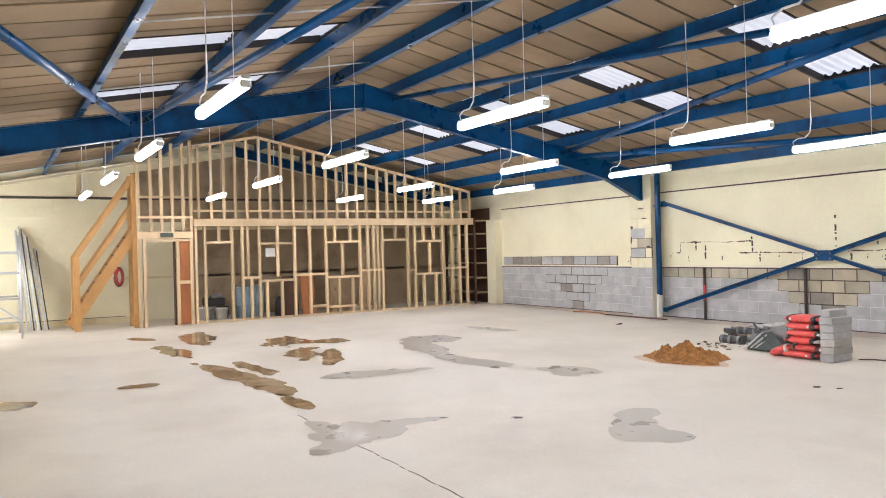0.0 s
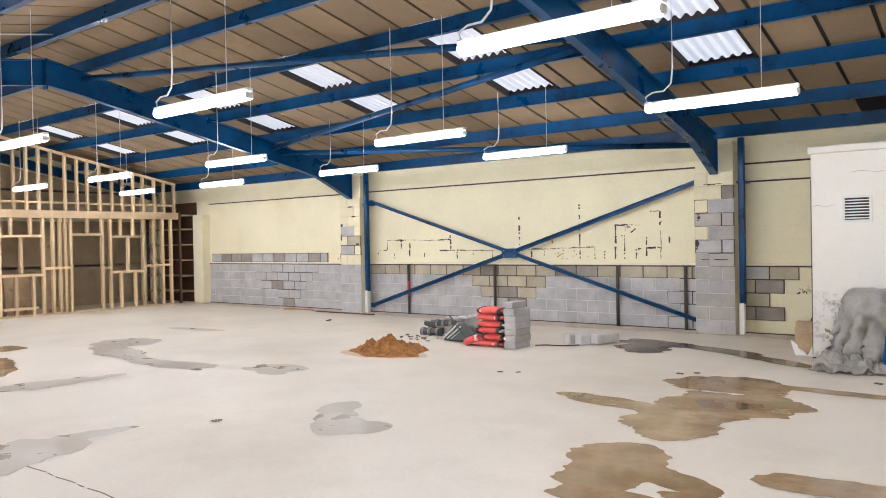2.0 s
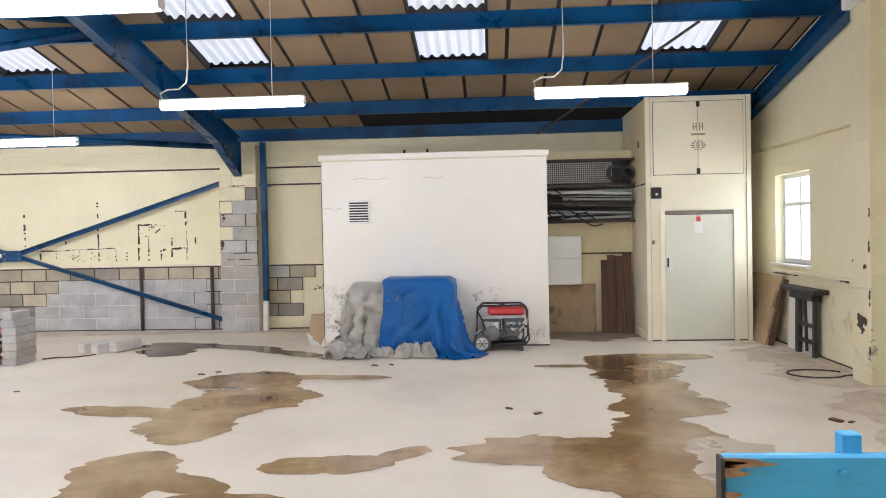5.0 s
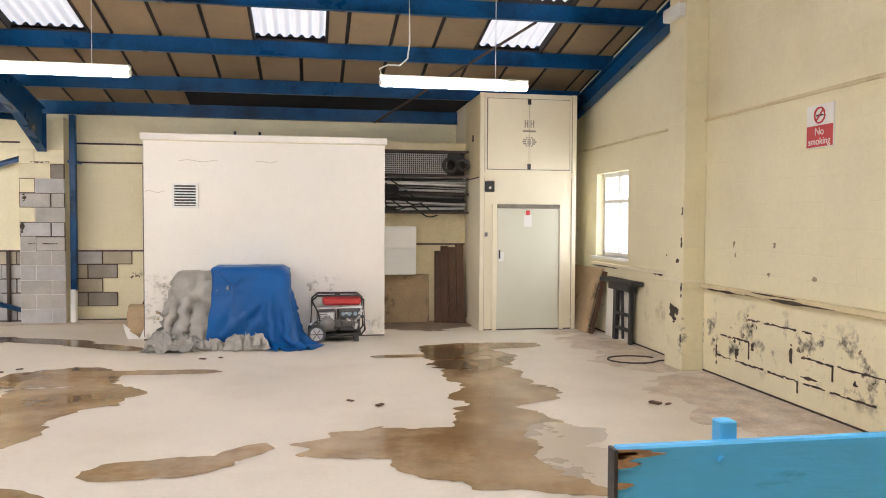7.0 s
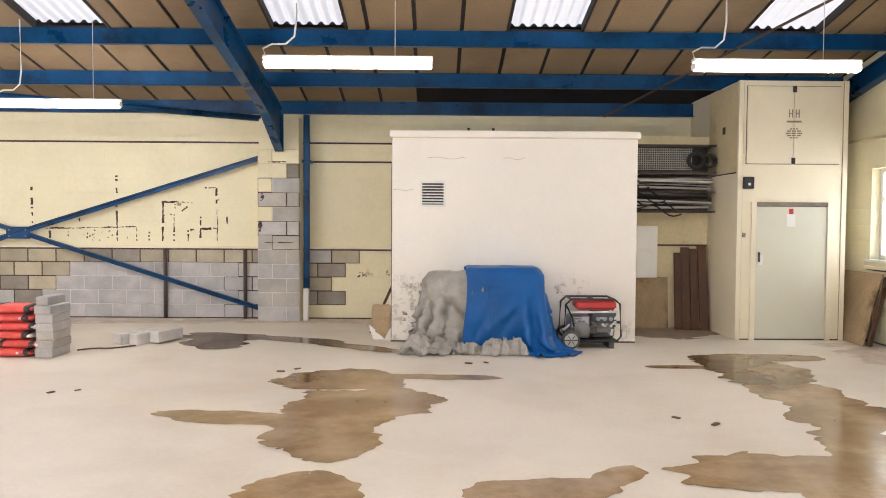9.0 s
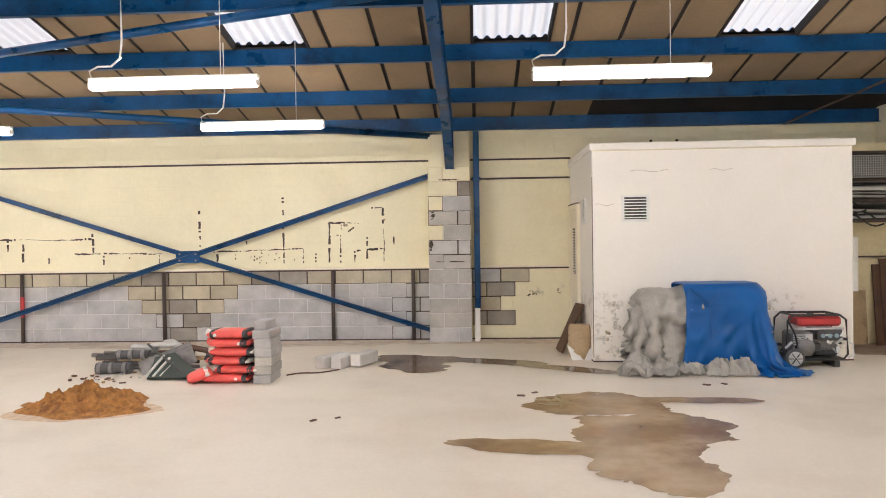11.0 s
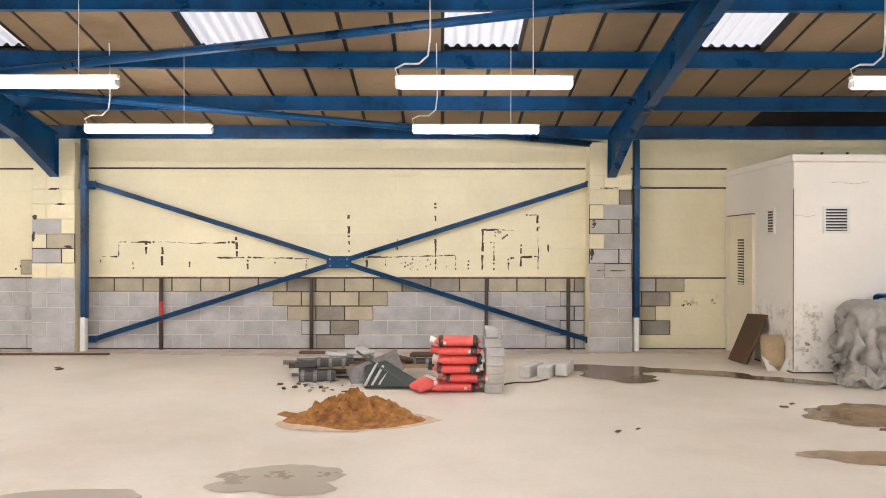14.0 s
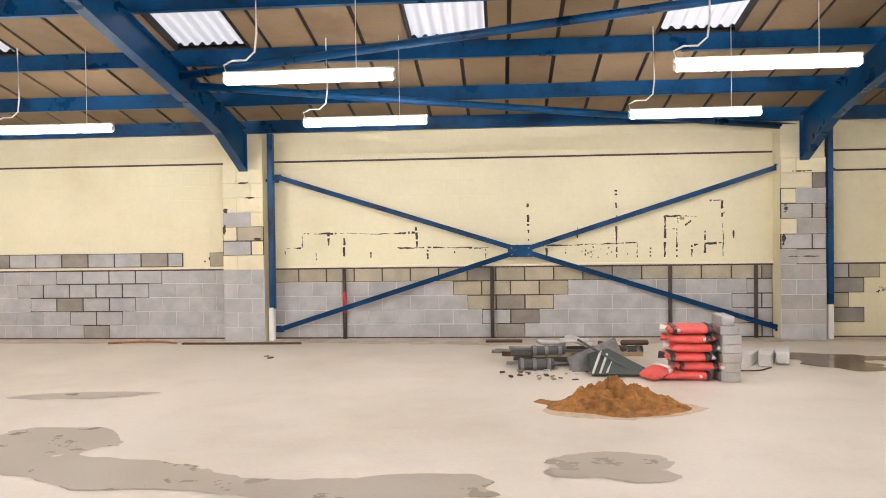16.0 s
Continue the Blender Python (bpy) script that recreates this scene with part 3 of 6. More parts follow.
for x0, x1, z in ((-2.14, -1.88, 2.0), (-1.7, -1.2, 2.42), (-0.7, -0.4, 2.42)):
    bm = bmesh.new()
    for k in range(16):
        a, zz, w = x0 + (x1 - x0) * k / 16, z + 0.012 * math.sin(k * 0.5), 0.0015 + 0.0015 * abs(math.sin(k * 1.3))
        cuboid(bm, a, a + (x1 - x0) / 16, BY - 0.002, BY, zz - w, zz + w)
    part("hairline_crack", bm, PRINT_GREY, room)
for x in (-1.1, -0.73):
    ob = part("roof_stub", rod((x, 12.3, 2.76), (x, 12.3, 2.98), 0.02, 8), BLACK)
    tagged(ob, "short black pipe stub on the white room roof", "pipe", "roof stubs")

# ---- lift enclosure ----
CX0, CX1, CY = 2.52, 3.98, 11.22
cab = structure("lift_enclosure", block(CX0, CX1, CY, WN, 0, 3.52, 0.006), OFFWHITE, "cream panelled enclosure with a grey door", "enclosure")
for x0, x1, z0, z1 in ((CX0 - 0.012, CX0 + 0.05, 0, 3.52), (CX1 - 0.05, CX1 + 0.012, 0, 3.52)):
    part("corner_trim", block(x0, x1, CY - 0.014, CY + 0.04, z0, z1), OFFWHITE, cab)
part("base_gap", block(CX0, CX1, CY - 0.006, CY, 0, 0.016), DARK_LINE, cab)
for x in (CX0 + 0.05, CX1 - 0.056):
    part("trim_gap", block(x, x + 0.006, CY - 0.004, CY, 0, 3.5), JOINT, cab)
part("side_rail", block(CX0 - 0.012, CX0, CY + 0.05, 12.35, 2.22, 2.27), OFFWHITE, cab)
part("side_boarding", block(CX0 - 0.006, CX0, CY + 0.06, 12.33, 2.29, 3.5), OLDCREAM, cab, "stained upper boarding")
part("side_joint", block(CX0 - 0.008, CX0, CY + 0.06, 12.33, 2.27, 2.29), DARK_LINE, cab)
part("side_mark", block(CX0 - 0.01, CX0, 11.7, 11.8, 2.85, 2.95), RUSTBAR, cab)
part("side_skirting", block(CX0 - 0.015, CX0, CY + 0.05, 12.35, 0, 0.1), OFFWHITE, cab)
part("front_rail", block(CX0 + 0.05, CX1 - 0.05, CY - 0.008, CY, 2.28, 2.36), OFFWHITE, cab)
door = tagged(thing("door_1", (3.25, CY, 0), "pale grey-green flush door with a small notice, shut", "door"), kind="structure")
part("leaf", block(2.77, 3.73, CY - 0.02, CY - 0.002, 0.02, 1.82, 0.004), DOORPAINT, door)
for x0, x1, z0, z1 in ((2.70, 2.765, 0, 1.88), (3.735, 3.8, 0, 1.88), (2.765, 3.735, 1.825, 1.88)):
    part("frame", block(x0, x1, CY - 0.035, CY - 0.002, z0, z1), OFFWHITE if z1 - z0 > 1 else JOINT, door)
part("door_gap", block(2.764, 3.736, CY - 0.0018, CY - 0.0005, 0, 1.826), DARK_LINE, door)
part("lock_plate", block(2.795, 2.87, CY - 0.03, CY - 0.02, 1.03, 1.17, 0.004), PLASTIC, door)
part("handle", bar((2.8, CY - 0.055, 1.07), (2.8, CY - 0.055, 1.2), 0.02, 0.02), BLACK, door)
part("red_label", block(3.21, 3.27, CY - 0.023, CY - 0.02, 1.72, 1.79), REDPAINT, door)
part("notice", block(3.18, 3.3, CY - 0.022, CY - 0.02, 1.55, 1.72), PLASTIC, door)
PRINT = material("faded_print", (0.30, 0.26, 0.19), 0.8)
hatch = thing("hatch_doors", (3.25, CY, 2.4), "pair of cream cupboard doors above the grey door", "cupboard doors")
for x0, x1 in ((2.62, 3.247), (3.253, 3.88)):
    part("leaf", block(x0, x1, CY - 0.02, CY - 0.001, 2.40, 3.44, 0.004), OFFWHITE, hatch)
part("hatch_gap", block(2.612, 3.888, CY - 0.0012, CY - 0.0004, 2.392, 3.448), DARK_LINE, hatch)
for z in (2.40, 3.36):
    part("bolt", block(3.225, 3.275, CY - 0.03, CY - 0.02, z, z + 0.08), BLACK, hatch)
for x in (3.2, 3.29):
    for dx, z0, z1 in ((-0.022, 3.02, 3.13), (0.018, 3.02, 3.13)):
        part("printed_mark", block(x + dx, x + dx + 0.014, CY - 0.0225, CY - 0.02, z0, z1), PRINT, hatch)
    part("printed_mark", block(x - 0.022, x + 0.032, CY - 0.0224, CY - 0.02, 3.07, 3.082), PRINT, hatch)
part("printed_bar", block(3.15, 3.35, CY - 0.0225, CY - 0.02, 2.955, 2.98), PRINT, hatch)
for k, (w, z) in enumerate(((0.12, 2.87), (0.2, 2.84), (0.24, 2.81), (0.2, 2.78), (0.12, 2.75))):
    for j in range(3):
        part("stamp", block(3.25 - w / 2 + w * j / 3 + 0.008, 3.25 - w / 2 + w * (j + 1) / 3 - 0.008, CY - 0.0225, CY - 0.02, z - 0.009, z + 0.009), PRINT, hatch)
ob = thing("wall_switch", (2.65, CY, 2.0), "small black control box on the cream enclosure", "switch")
part("box", block(2.58, 2.72, CY - 0.05, CY - 0.001, 2.06, 2.22, 0.008), BLACK, ob)
part("button", rod((2.65, CY - 0.05, 2.12), (2.65, CY - 0.06, 2.12), 0.02, 10), PLASTIC, ob)
part("key_switch", block(2.585, 2.625, CY - 0.02, CY - 0.001, 1.4, 1.46), STEEL, ob)

# ---- lamps ----
def lamp(x, y, z=3.0):
    ob = thing("strip_light", (x, y, z), "lit white fluorescent strip light hung on a cord and a wire", "strip light", "hanging strip lights")
    part("batten", block(x - 0.76, x + 0.76, y - 0.035, y + 0.035, z + 0.035, z + 0.07, 0.006), PLASTIC, ob)
    bm = bmesh.new()
    prof = [(-0.046, 0.033), (0.046, 0.033), (0.05, 0.01), (0.046, -0.015), (0.034, -0.032), (0.014, -0.041), (-0.014, -0.041), (-0.034, -0.032), (-0.046, -0.015), (-0.05, 0.01)]
    ends = [[bm.verts.new((x + s * 0.735, y + a, z + b)) for a, b in prof] for s in (-1, 1)]
    for k in range(10):
        bm.faces.new((ends[0][k], ends[0][(k + 1) % 10], ends[1][(k + 1) % 10], ends[1][k]))
    bm.faces.new(ends[0])
    bm.faces.new(ends[1][::-1])
    part("diffuser", bm, TUBE, ob, "glowing diffuser")
    for s in (-1, 1):
        part("end_cap", block(x + s * 0.735, x + s * 0.76, y - 0.046, y + 0.046, z - 0.034, z + 0.033, 0.012), PLASTIC, ob)
    zr = roof_z(y)
    part("wire", rod((x + 0.42, y, z + 0.07), (x + 0.42, y, zr), 0.004, 5), WHITECABLE, ob)
    pts = [(x - 0.74, y, z + 0.07), (x - 0.76, y, z + 0.13), (x - 0.68, y, z + 0.17), (x - 0.56, y, z + 0.17), (x - 0.48, y, z + 0.24), (x - 0.46, y, z + 0.4), (x - 0.47, y, zr)]
    part("cord", pipe(pts, 0.009), WHITECABLE, ob)
    return ob


one = lamp(-17.5, 10.38)
# last two at y 1.75 are unseen, added in line to brighten the floor
for y, xs in ((10.38, (-14.05, -10.12, -6.22)), (7.82, (-17.5, -14.1, -10.15, -6.27, -2.37, 1.48)), (4.48, (-17.5, -13.8, -10.2, -6.26, -2.38, 1.49)), (1.75, (-17.6, -13.75, -10.1, -6.6, -2.6, 1.3))):
    for x in xs:
        lamp(x, y)

# ---- timber partition ----
TX = -19.0
SW, SD = 0.06, 0.10
timber = thing("timber_partition", (TX, 8, 0), "open stud partition of new sawn pine with door and window openings", "stud wall")


def stud(y, z0, z1, x=TX, w=SW):
    part("stud", block(x - SD / 2, x + SD / 2, y - w / 2, y + w / 2, z0, z1), PINE, timber)


def rail(y0, y1, z, x=TX, h=SW):
    part("rail", block(x - SD / 2 - 0.002, x + SD / 2 + 0.002, y0, y1, z - h / 2, z + h / 2), PINE, timber)


part("beam", block(TX - 0.06, TX + 0.09, 4.28, 12.45, 2.39, 2.58, 0.006), PINE, timber, "deep pale header beam")
part("sole_plate", block(TX - 0.06, TX + 0.06, 4.3, 12.3, 0, 0.05), PINE, timber)
for y in (4.33, 4.55, 5.22, 5.48, 5.92, 6.86, 7.28, 7.74, 8.74, 8.98, 9.42, 10.24, 10.46, 11.4, 11.72, 11.98, 12.24):
    stud(y, 0.05, 2.39)
for y, z0, z1 in ((4.9, 1.98, 2.39), (5.62, 1.05, 2.39), (5.7, 0.05, 1.05), (6.4, 1.93, 2.39), (6.4, 1.08, 1.93), (6.1, 0.05, 1.0), (6.5, 0.05, 1.0), (8.0, 1.93, 2.39), (8.45, 1.93, 2.39), (8.22, 1.05, 1.93),
                  (8.1, 0.05, 1.03), (8.5, 0.05, 1.03), (9.15, 0.05, 2.39), (9.28, 0.05, 2.39), (9.85, 1.97, 2.39), (10.75, 1.9, 2.39), (11.1, 1.9, 2.39), (10.95, 1.0, 1.9), (10.75, 0.05, 1.0), (11.15, 0.05, 1.0)):
    stud(y, z0, z1)
for y0, y1, z in ((4.58, 5.19, 1.99), (5.5, 5.9, 1.08), (5.95, 6.83, 1.94), (5.95, 6.83, 0.98), (6.89, 7.71, 1.1), (7.31, 7.71, 0.25), (7.77, 8.71, 1.95), (7.77, 8.71, 1.0), (7.8, 8.6, 0.2), (8.77, 9.4, 1.15),
                  (9.45, 10.21, 1.98), (10.49, 11.37, 1.92), (10.49, 11.37, 0.98), (11.43, 12.2, 1.12), (10.27, 10.43, 1.1)):
    rail(y0, y1, z)
y = 4.42
while y < 12.4:
    stud(y + random.uniform(-0.03, 0.03), 2.58, roof_z(y) - 0.24, TX, 0.055)
    y += 0.305
rail(4.3, 12.3, 2.78, TX - 0.03, 0.05)
for a, b in ((4.3, 5.9), (5.9, 12.4)):
    part("top_plate", bar((TX, a, roof_z(a) - 0.26), (TX, b, roof_z(b) - 0.26), 0.1, 0.06), PINE, timber)

# stud bay with the doorway beside the stair
entry = thing("doorway_frame", (TX, 3.6, 0), "pine stud bay round a doorway with an orange-brown side panel", "stud wall")
for y, z0, z1 in ((3.02, 0, 4.25), (3.14, 0, 2.1), (3.9, 0, 2.1), (4.22, 0, 2.1), (3.3, 2.28, 4.3), (3.55, 2.28, 4.35), (3.8, 2.28, 4.4), (4.05, 2.28, 4.45), (4.24, 2.28, 4.5)):
    part("stud", block(TX - 0.05, TX + 0.05, y - 0.035, y + 0.035, z0, z1), PINE, entry)
for y0, y1, z, h in ((3.0, 4.26, 2.19, 0.16), (3.16, 4.2, 2.06, 0.06), (3.0, 4.26, 2.62, 0.06), (3.0, 4.26, 3.1, 0.05), (3.92, 4.2, 1.04, 0.08)):
    part("rail", block(TX - 0.055, TX + 0.06, y0, y1, z - h / 2, z + h / 2), PINE, entry)
part("side_panel", block(TX - 0.03, TX - 0.01, 3.93, 4.19, 0.02, 2.03), REDWOOD, entry, "orange-brown timber panel")
part("jamb_lining", block(TX - 0.25, TX - 0.05, 3.84, 3.88, 0, 2.03), DARKWOOD, entry)

# stair
stair = thing("stair", (-19.4, 2.2, 0), "steep open timber stair with a plain handrail", "stair")
SX0, SX1 = -19.75, -19.15
for x in (SX0, SX1):
    part("stringer", bar((x, 1.55, 0.12), (x, 2.98, 2.3), 0.05, 0.22), STAIRWOOD, stair)
    part("handrail", bar((x, 1.66, 1.68), (x, 2.97, 3.62), 0.06, 0.11), STAIRWOOD, stair)
    part("mid_rail", bar((x, 1.7, 1.05), (x, 2.97, 2.95), 0.05, 0.10), STAIRWOOD, stair)
    part("newel", block(x - 0.05, x + 0.05, 1.62, 1.75, 0, 1.72), STAIRWOOD, stair)
    part("newel", block(x - 0.05, x + 0.05, 2.9, 3.02, 0, 3.66), STAIRWOOD, stair)
for k in range(10):
    f = (k + 0.7) / 10.5
    part("tread", block(SX0 + 0.026, SX1 - 0.026, 1.55 + 1.43 * f - 0.1, 1.55 + 1.43 * f + 0.1, 0.1 + 2.2 * f, 0.14 + 2.2 * f), DARKWOOD, stair)


# ---- puddles ----
def patch(name, blobs, mat, label, z=0.004, rough=0.35, cell=0.05, to=None, parent=None):
    """A flat irregular film from a few soft ellipses, its outline worn by noise."""
    xs = [b[0] for b in blobs]
    ys = [b[1] for b in blobs]
    r = max(max(b[2], b[3]) for b in blobs) * 1.5
    x0, x1, y0, y1 = min(xs) - r, max(xs) + r, min(ys) - r, max(ys) + r
    size = sum(b[2] + b[3] for b in blobs) / len(blobs) / 2
    fr = min(2.4, max(1.0, 0.75 / size)) if to is None else max(1.0, 0.5 / size)
    def field(x, y):
        best = -9.0
        for cx, cy, rx, ry, a in blobs:
            c, s = math.cos(radians(a)), math.sin(radians(a))
            u, v = (x - cx) * c + (y - cy) * s, -(x - cx) * s + (y - cy) * c
            best = max(best, 1 - math.hypot(u / rx, v / ry))
        return best + rough * noise.fractal(Vector((x * 1.3 * fr, y * 2.6 * fr, 3.1 + fr)), 0.8, 2.0, 5) * 0.9
    nx, ny = int((x1 - x0) / cell) + 1, int((y1 - y0) / cell) + 1
    f = [[field(x0 + i * cell, y0 + j * cell) for j in range(ny + 1)] for i in range(nx + 1)]
    bm = bmesh.new()
    cache = {}
    def vert(key, x, y):
        if key not in cache:
            cache[key] = bm.verts.new((x, y, z) if to is None else to(x, y))
        return cache[key]
    for i in range(nx):
        for j in range(ny):
            corners = ((i, j), (i + 1, j), (i + 1, j + 1), (i, j + 1))
            loop = []
            for k in range(4):
                a, b = corners[k], corners[(k + 1) % 4]
                fa, fb = f[a[0]][a[1]], f[b[0]][b[1]]
                if fa > 0:
                    loop.append(vert(a, x0 + a[0] * cell, y0 + a[1] * cell))
                if (fa > 0) != (fb > 0):
                    t = fa / (fa - fb)
                    loop.append(vert((min(a, b), max(a, b)), x0 + (a[0] + (b[0] - a[0]) * t) * cell, y0 + (a[1] + (b[1] - a[1]) * t) * cell))
            if len(loop) >= 3:
                bm.faces.new(loop)
    ob = part(name, bm, mat, parent)
    if parent:
        return ob
    return tagged(ob, label, "puddle" if "puddle" in name else "stain", "wet patches on the floor")


patch("puddle", [(-2.42, 7.15, 0.48, 0.95, 0), (-3.1, 7.05, 0.75, 0.2, -8), (-1.6, 8.68, 0.9, 0.13, -3), (-2.5, 8.55, 0.62, 0.5, 0), (-2.1, 7.55, 0.55, 0.55, 20), (-2.32, 6.42, 0.32, 0.42, 0)], WET, "large brown water puddle on the concrete floor", rough=0.3, cell=0.035)
patch("puddle", [(-4.4, 10.72, 0.42, 0.5, 25), (-4.4, 11.25, 0.7, 0.32, -10), (-3.5, 11.05, 0.75, 0.2, -18), (-2.7, 10.55, 0.85, 0.17, -30)], DARKWET, "dark curved puddle beside the white room", rough=0.3, cell=0.035)
patch("puddle", [(-0.9, 5.44, 0.5, 0.22, 8), (-0.42, 5.68, 0.24, 0.13, 40)], WET, "small brown puddle on the concrete floor", rough=0.25, cell=0.03)
patch("puddle", [(-2.36, 5.34, 0.36, 0.4, -15), (-2.28, 4.9, 0.32, 0.42, 10), (-1.8, 5.02, 0.4, 0.17, -22), (-2.05, 4.46, 0.42, 0.16, 10), (-1.45, 4.72, 0.4, 0.12, 0)], WET, "brown puddle with a dry island on the floor", rough=0.25, cell=0.03)
patch("puddle", [(0.72, 5.72, 0.72, 0.42, 0), (1.25, 5.35, 0.72, 0.66, -20), (1.62, 6.2, 0.42, 0.62, 0), (1.85, 7.15, 0.5, 0.42, 20), (1.85, 8.0, 0.42, 0.7, 0), (1.95, 9.1, 0.5, 0.75, 0), (2.2, 9.85, 0.75, 0.24, 0), (1.15, 9.26, 0.38, 0.1, 0), (1.75, 4.95, 0.6, 0.45, -35)], WET, "long brown puddle running towards the grey door", rough=0.26, cell=0.035)
patch("puddle", [(1.66, 9.4, 0.3, 0.42, 0), (1.6, 8.6, 0.24, 0.3, 0)], DARKWET, "dark wet stain at the head of the puddle", z=0.006, rough=0.5, cell=0.03)
FILM = material("wet_floor_film", (0.44, 0.365, 0.28), 0.3, spec=0.5, vary=0.06, scale=1.0, fine=12, bump=0.0)
patch("puddle", [(1.98, 5.75, 0.3, 0.35, 0), (2.0, 5.05, 0.34, 0.55, 25), (2.25, 4.5, 0.4, 0.3, 0)], FILM, "clear shiny film of water on the floor", z=0.006, rough=0.3, cell=0.03)
patch("damp_stain", [(-6.35, 2.85, 0.42, 0.42, 20), (-6.45, 3.3, 0.14, 0.45, -8), (-6.05, 2.55, 0.4, 0.17, 125), (-6.72, 2.68, 0.35, 0.13, 0)], DAMP, "grey damp stain on the concrete floor", rough=0.28)
patch("damp_stain", [(-5.35, 5.38, 0.3, 0.19, 110), (-5.1, 5.08, 0.26, 0.2, 125), (-4.82, 4.85, 0.34, 0.26, 135), (-4.56, 4.95, 0.22, 0.2, 135)], DAMP, "heart-shaped grey damp stain on the floor", rough=0.14, cell=0.03)
patch("damp_stain", [(-7.75, 6.68, 0.42, 0.24, -5), (-7.6, 6.38, 0.3, 0.16, -10), (-8.0, 6.42, 0.2, 0.12, 0)], DAMP, "small grey damp stain on the floor", rough=0.25, cell=0.03)
patch("damp_stain", [(-9.28, 4.35, 0.3, 0.6, -10), (-9.2, 4.9, 0.12, 0.4, -8)], DAMP, "thin grey damp stain on the floor")
patch("damp_stain", [(-11.3, 6.32, 1.3, 0.3, -12), (-9.7, 6.02, 1.0, 0.22, -4), (-9.0, 6.22, 0.45, 0.16, 0), (-12.2, 7.05, 0.65, 0.5, 10)], DAMP, "broad grey damp stain on the concrete floor", cell=0.04)
patch("damp_stain", [(-12.8, 8.8, 0.75, 0.16, 8)], DAMP, "narrow damp streak on the concrete floor")
patch("puddle", [(-13.9, 4.75, 0.75, 0.36, 160), (-13.3, 5.3, 0.3, 0.5, -20)], WET, "brown puddle before the timber partition", rough=0.55)
patch("puddle", [(-11.9, 4.4, 0.75, 0.24, 158), (-11.3, 4.65, 0.8, 0.17, 158)], WET, "thin brown puddle before the timber partition", rough=0.55)
patch("puddle", [(-15.5, 3.55, 1.2, 0.3, 170)], WET, "shallow brown puddle before the timber partition", rough=0.55)
patch("puddle", [(-10.7, 2.8, 1.2, 0.2, 4), (-9.2, 2.98, 0.75, 0.24, 0)], WET, "long brown puddle along the floor joint", rough=0.55)
patch("puddle", [(-8.05, 2.88, 0.55, 0.11, 0)], WET, "narrow brown puddle on the floor joint", rough=0.55)
patch("puddle", [(-10.7, 3.28, 1.0, 0.15, 3)], WET, "slim brown puddle beside the floor joint", rough=0.55)
patch("puddle", [(-13.7, 2.7, 0.95, 0.22, 4), (-16.2, 2.6, 0.55, 0.16, 20)], WET, "narrow brown puddle before the stair", rough=0.55)
patch("puddle", [(-10.35, 1.58, 0.16, 0.24, 0)], DARKWET, "small dark puddle on the floor")
patch("puddle", [(-9.9, 0.15, 0.3, 0.25, 0)], WET, "small brown puddle on the floor")
patch("damp_stain", [(-5.93, 4.35, 0.07, 0.07, 0)], DARKWET, "tiny dark spot on the floor")

DUST = material("reddish_floor_dirt", (0.56, 0.455, 0.36), 0.8, vary=0.2, scale=4, fine=40, bump=0.1, second=(0.64, 0.56, 0.47), second_at=(0.42, 0.6), second_scale=2.5)
patch("dirt_stain", [(-15.6, 12.95, 2.9, 0.3, 0), (-8.2, 12.85, 4.2, 0.4, 0), (-3.2, 12.9, 1.2, 0.3, 0)], DUST, "band of reddish dirt along the foot of the wall", z=0.003, rough=0.5)
patch("dirt_stain", [(3.9, 9.2, 0.5, 1.6, 0), (3.9, 6.2, 0.6, 2.0, 0)], DUST, "reddish dirt along the foot of the gable wall", z=0.003, rough=0.6)
# dark patch that paints the recess's shade onto its floor
patch("dirt_stain", [(1.8, 11.95, 0.78, 0.62, 0)], material("recess_floor_shade", (0.27, 0.205, 0.15), 0.85, vary=0.25, scale=3), "brown patch painting shade on the floor of the recess", z=0.003, rough=0.4)

# ---- loose things ----
def heap(name, cx, cy, rx, ry, h, mat, label, category, seed=0, n=44, lump=0.5, grain=0.03, folded=False):
    bm = bmesh.new()
    grid = []
    for i in range(n + 1):
        row = []
        for j in range(n + 1):
            u, v = 1.5 * (2 * i / n - 1), 1.5 * (2 * j / n - 1)
            r = math.hypot(u, v) * (1 + 0.45 * noise.noise(Vector((u * 1.6, v * 1.6, seed))))
            z = max(0.0, 1 - r) ** 0.85
            p = Vector((cx + u * rx, cy + v * ry, 0))
            if folded:
                f, g = noise.noise(Vector((p.x * 6, p.y * 6, seed))), noise.noise(Vector((p.x * 14, p.y * 11, seed)))
                z = z ** 0.5 * h * (0.4 + 0.75 * max(0, 1 - 2.2 * abs(f)) + 0.12 * max(0, 1 - 2.2 * abs(g)))
            else:
                z = z * h * (1 + lump * noise.fractal(Vector((u * 3, v * 3, seed + 5)), 0.8, 2, 4)) + min(1, z * 3) * (grain * noise.noise(p * 14) + grain * 0.8 * noise.noise(p * 31))
            row.append(bm.verts.new((p.x, p.y, max(z, 0.0) - (0.02 if r > 1.02 else 0))))
        grid.append(row)
    for i in range(n):
        for j in range(n):
            q = (grid[i][j], grid[i + 1][j], grid[i + 1][j + 1], grid[i][j + 1])
            if max(v.co.z for v in q) > -0.015:
                bm.faces.new(q)
    loose = [v for v in bm.verts if not v.link_faces]
    bmesh.ops.delete(bm, geom=loose, context="VERTS")
    ob = part(name, bm, mat, smooth=False)
    return tagged(ob, label, category)


heap("sand_mound", -7.43, 8.46, 0.62, 0.46, 0.2, SAND, "heap of damp orange building sand on the floor", "sand mound", 11, 120, 0.85, 0.03)
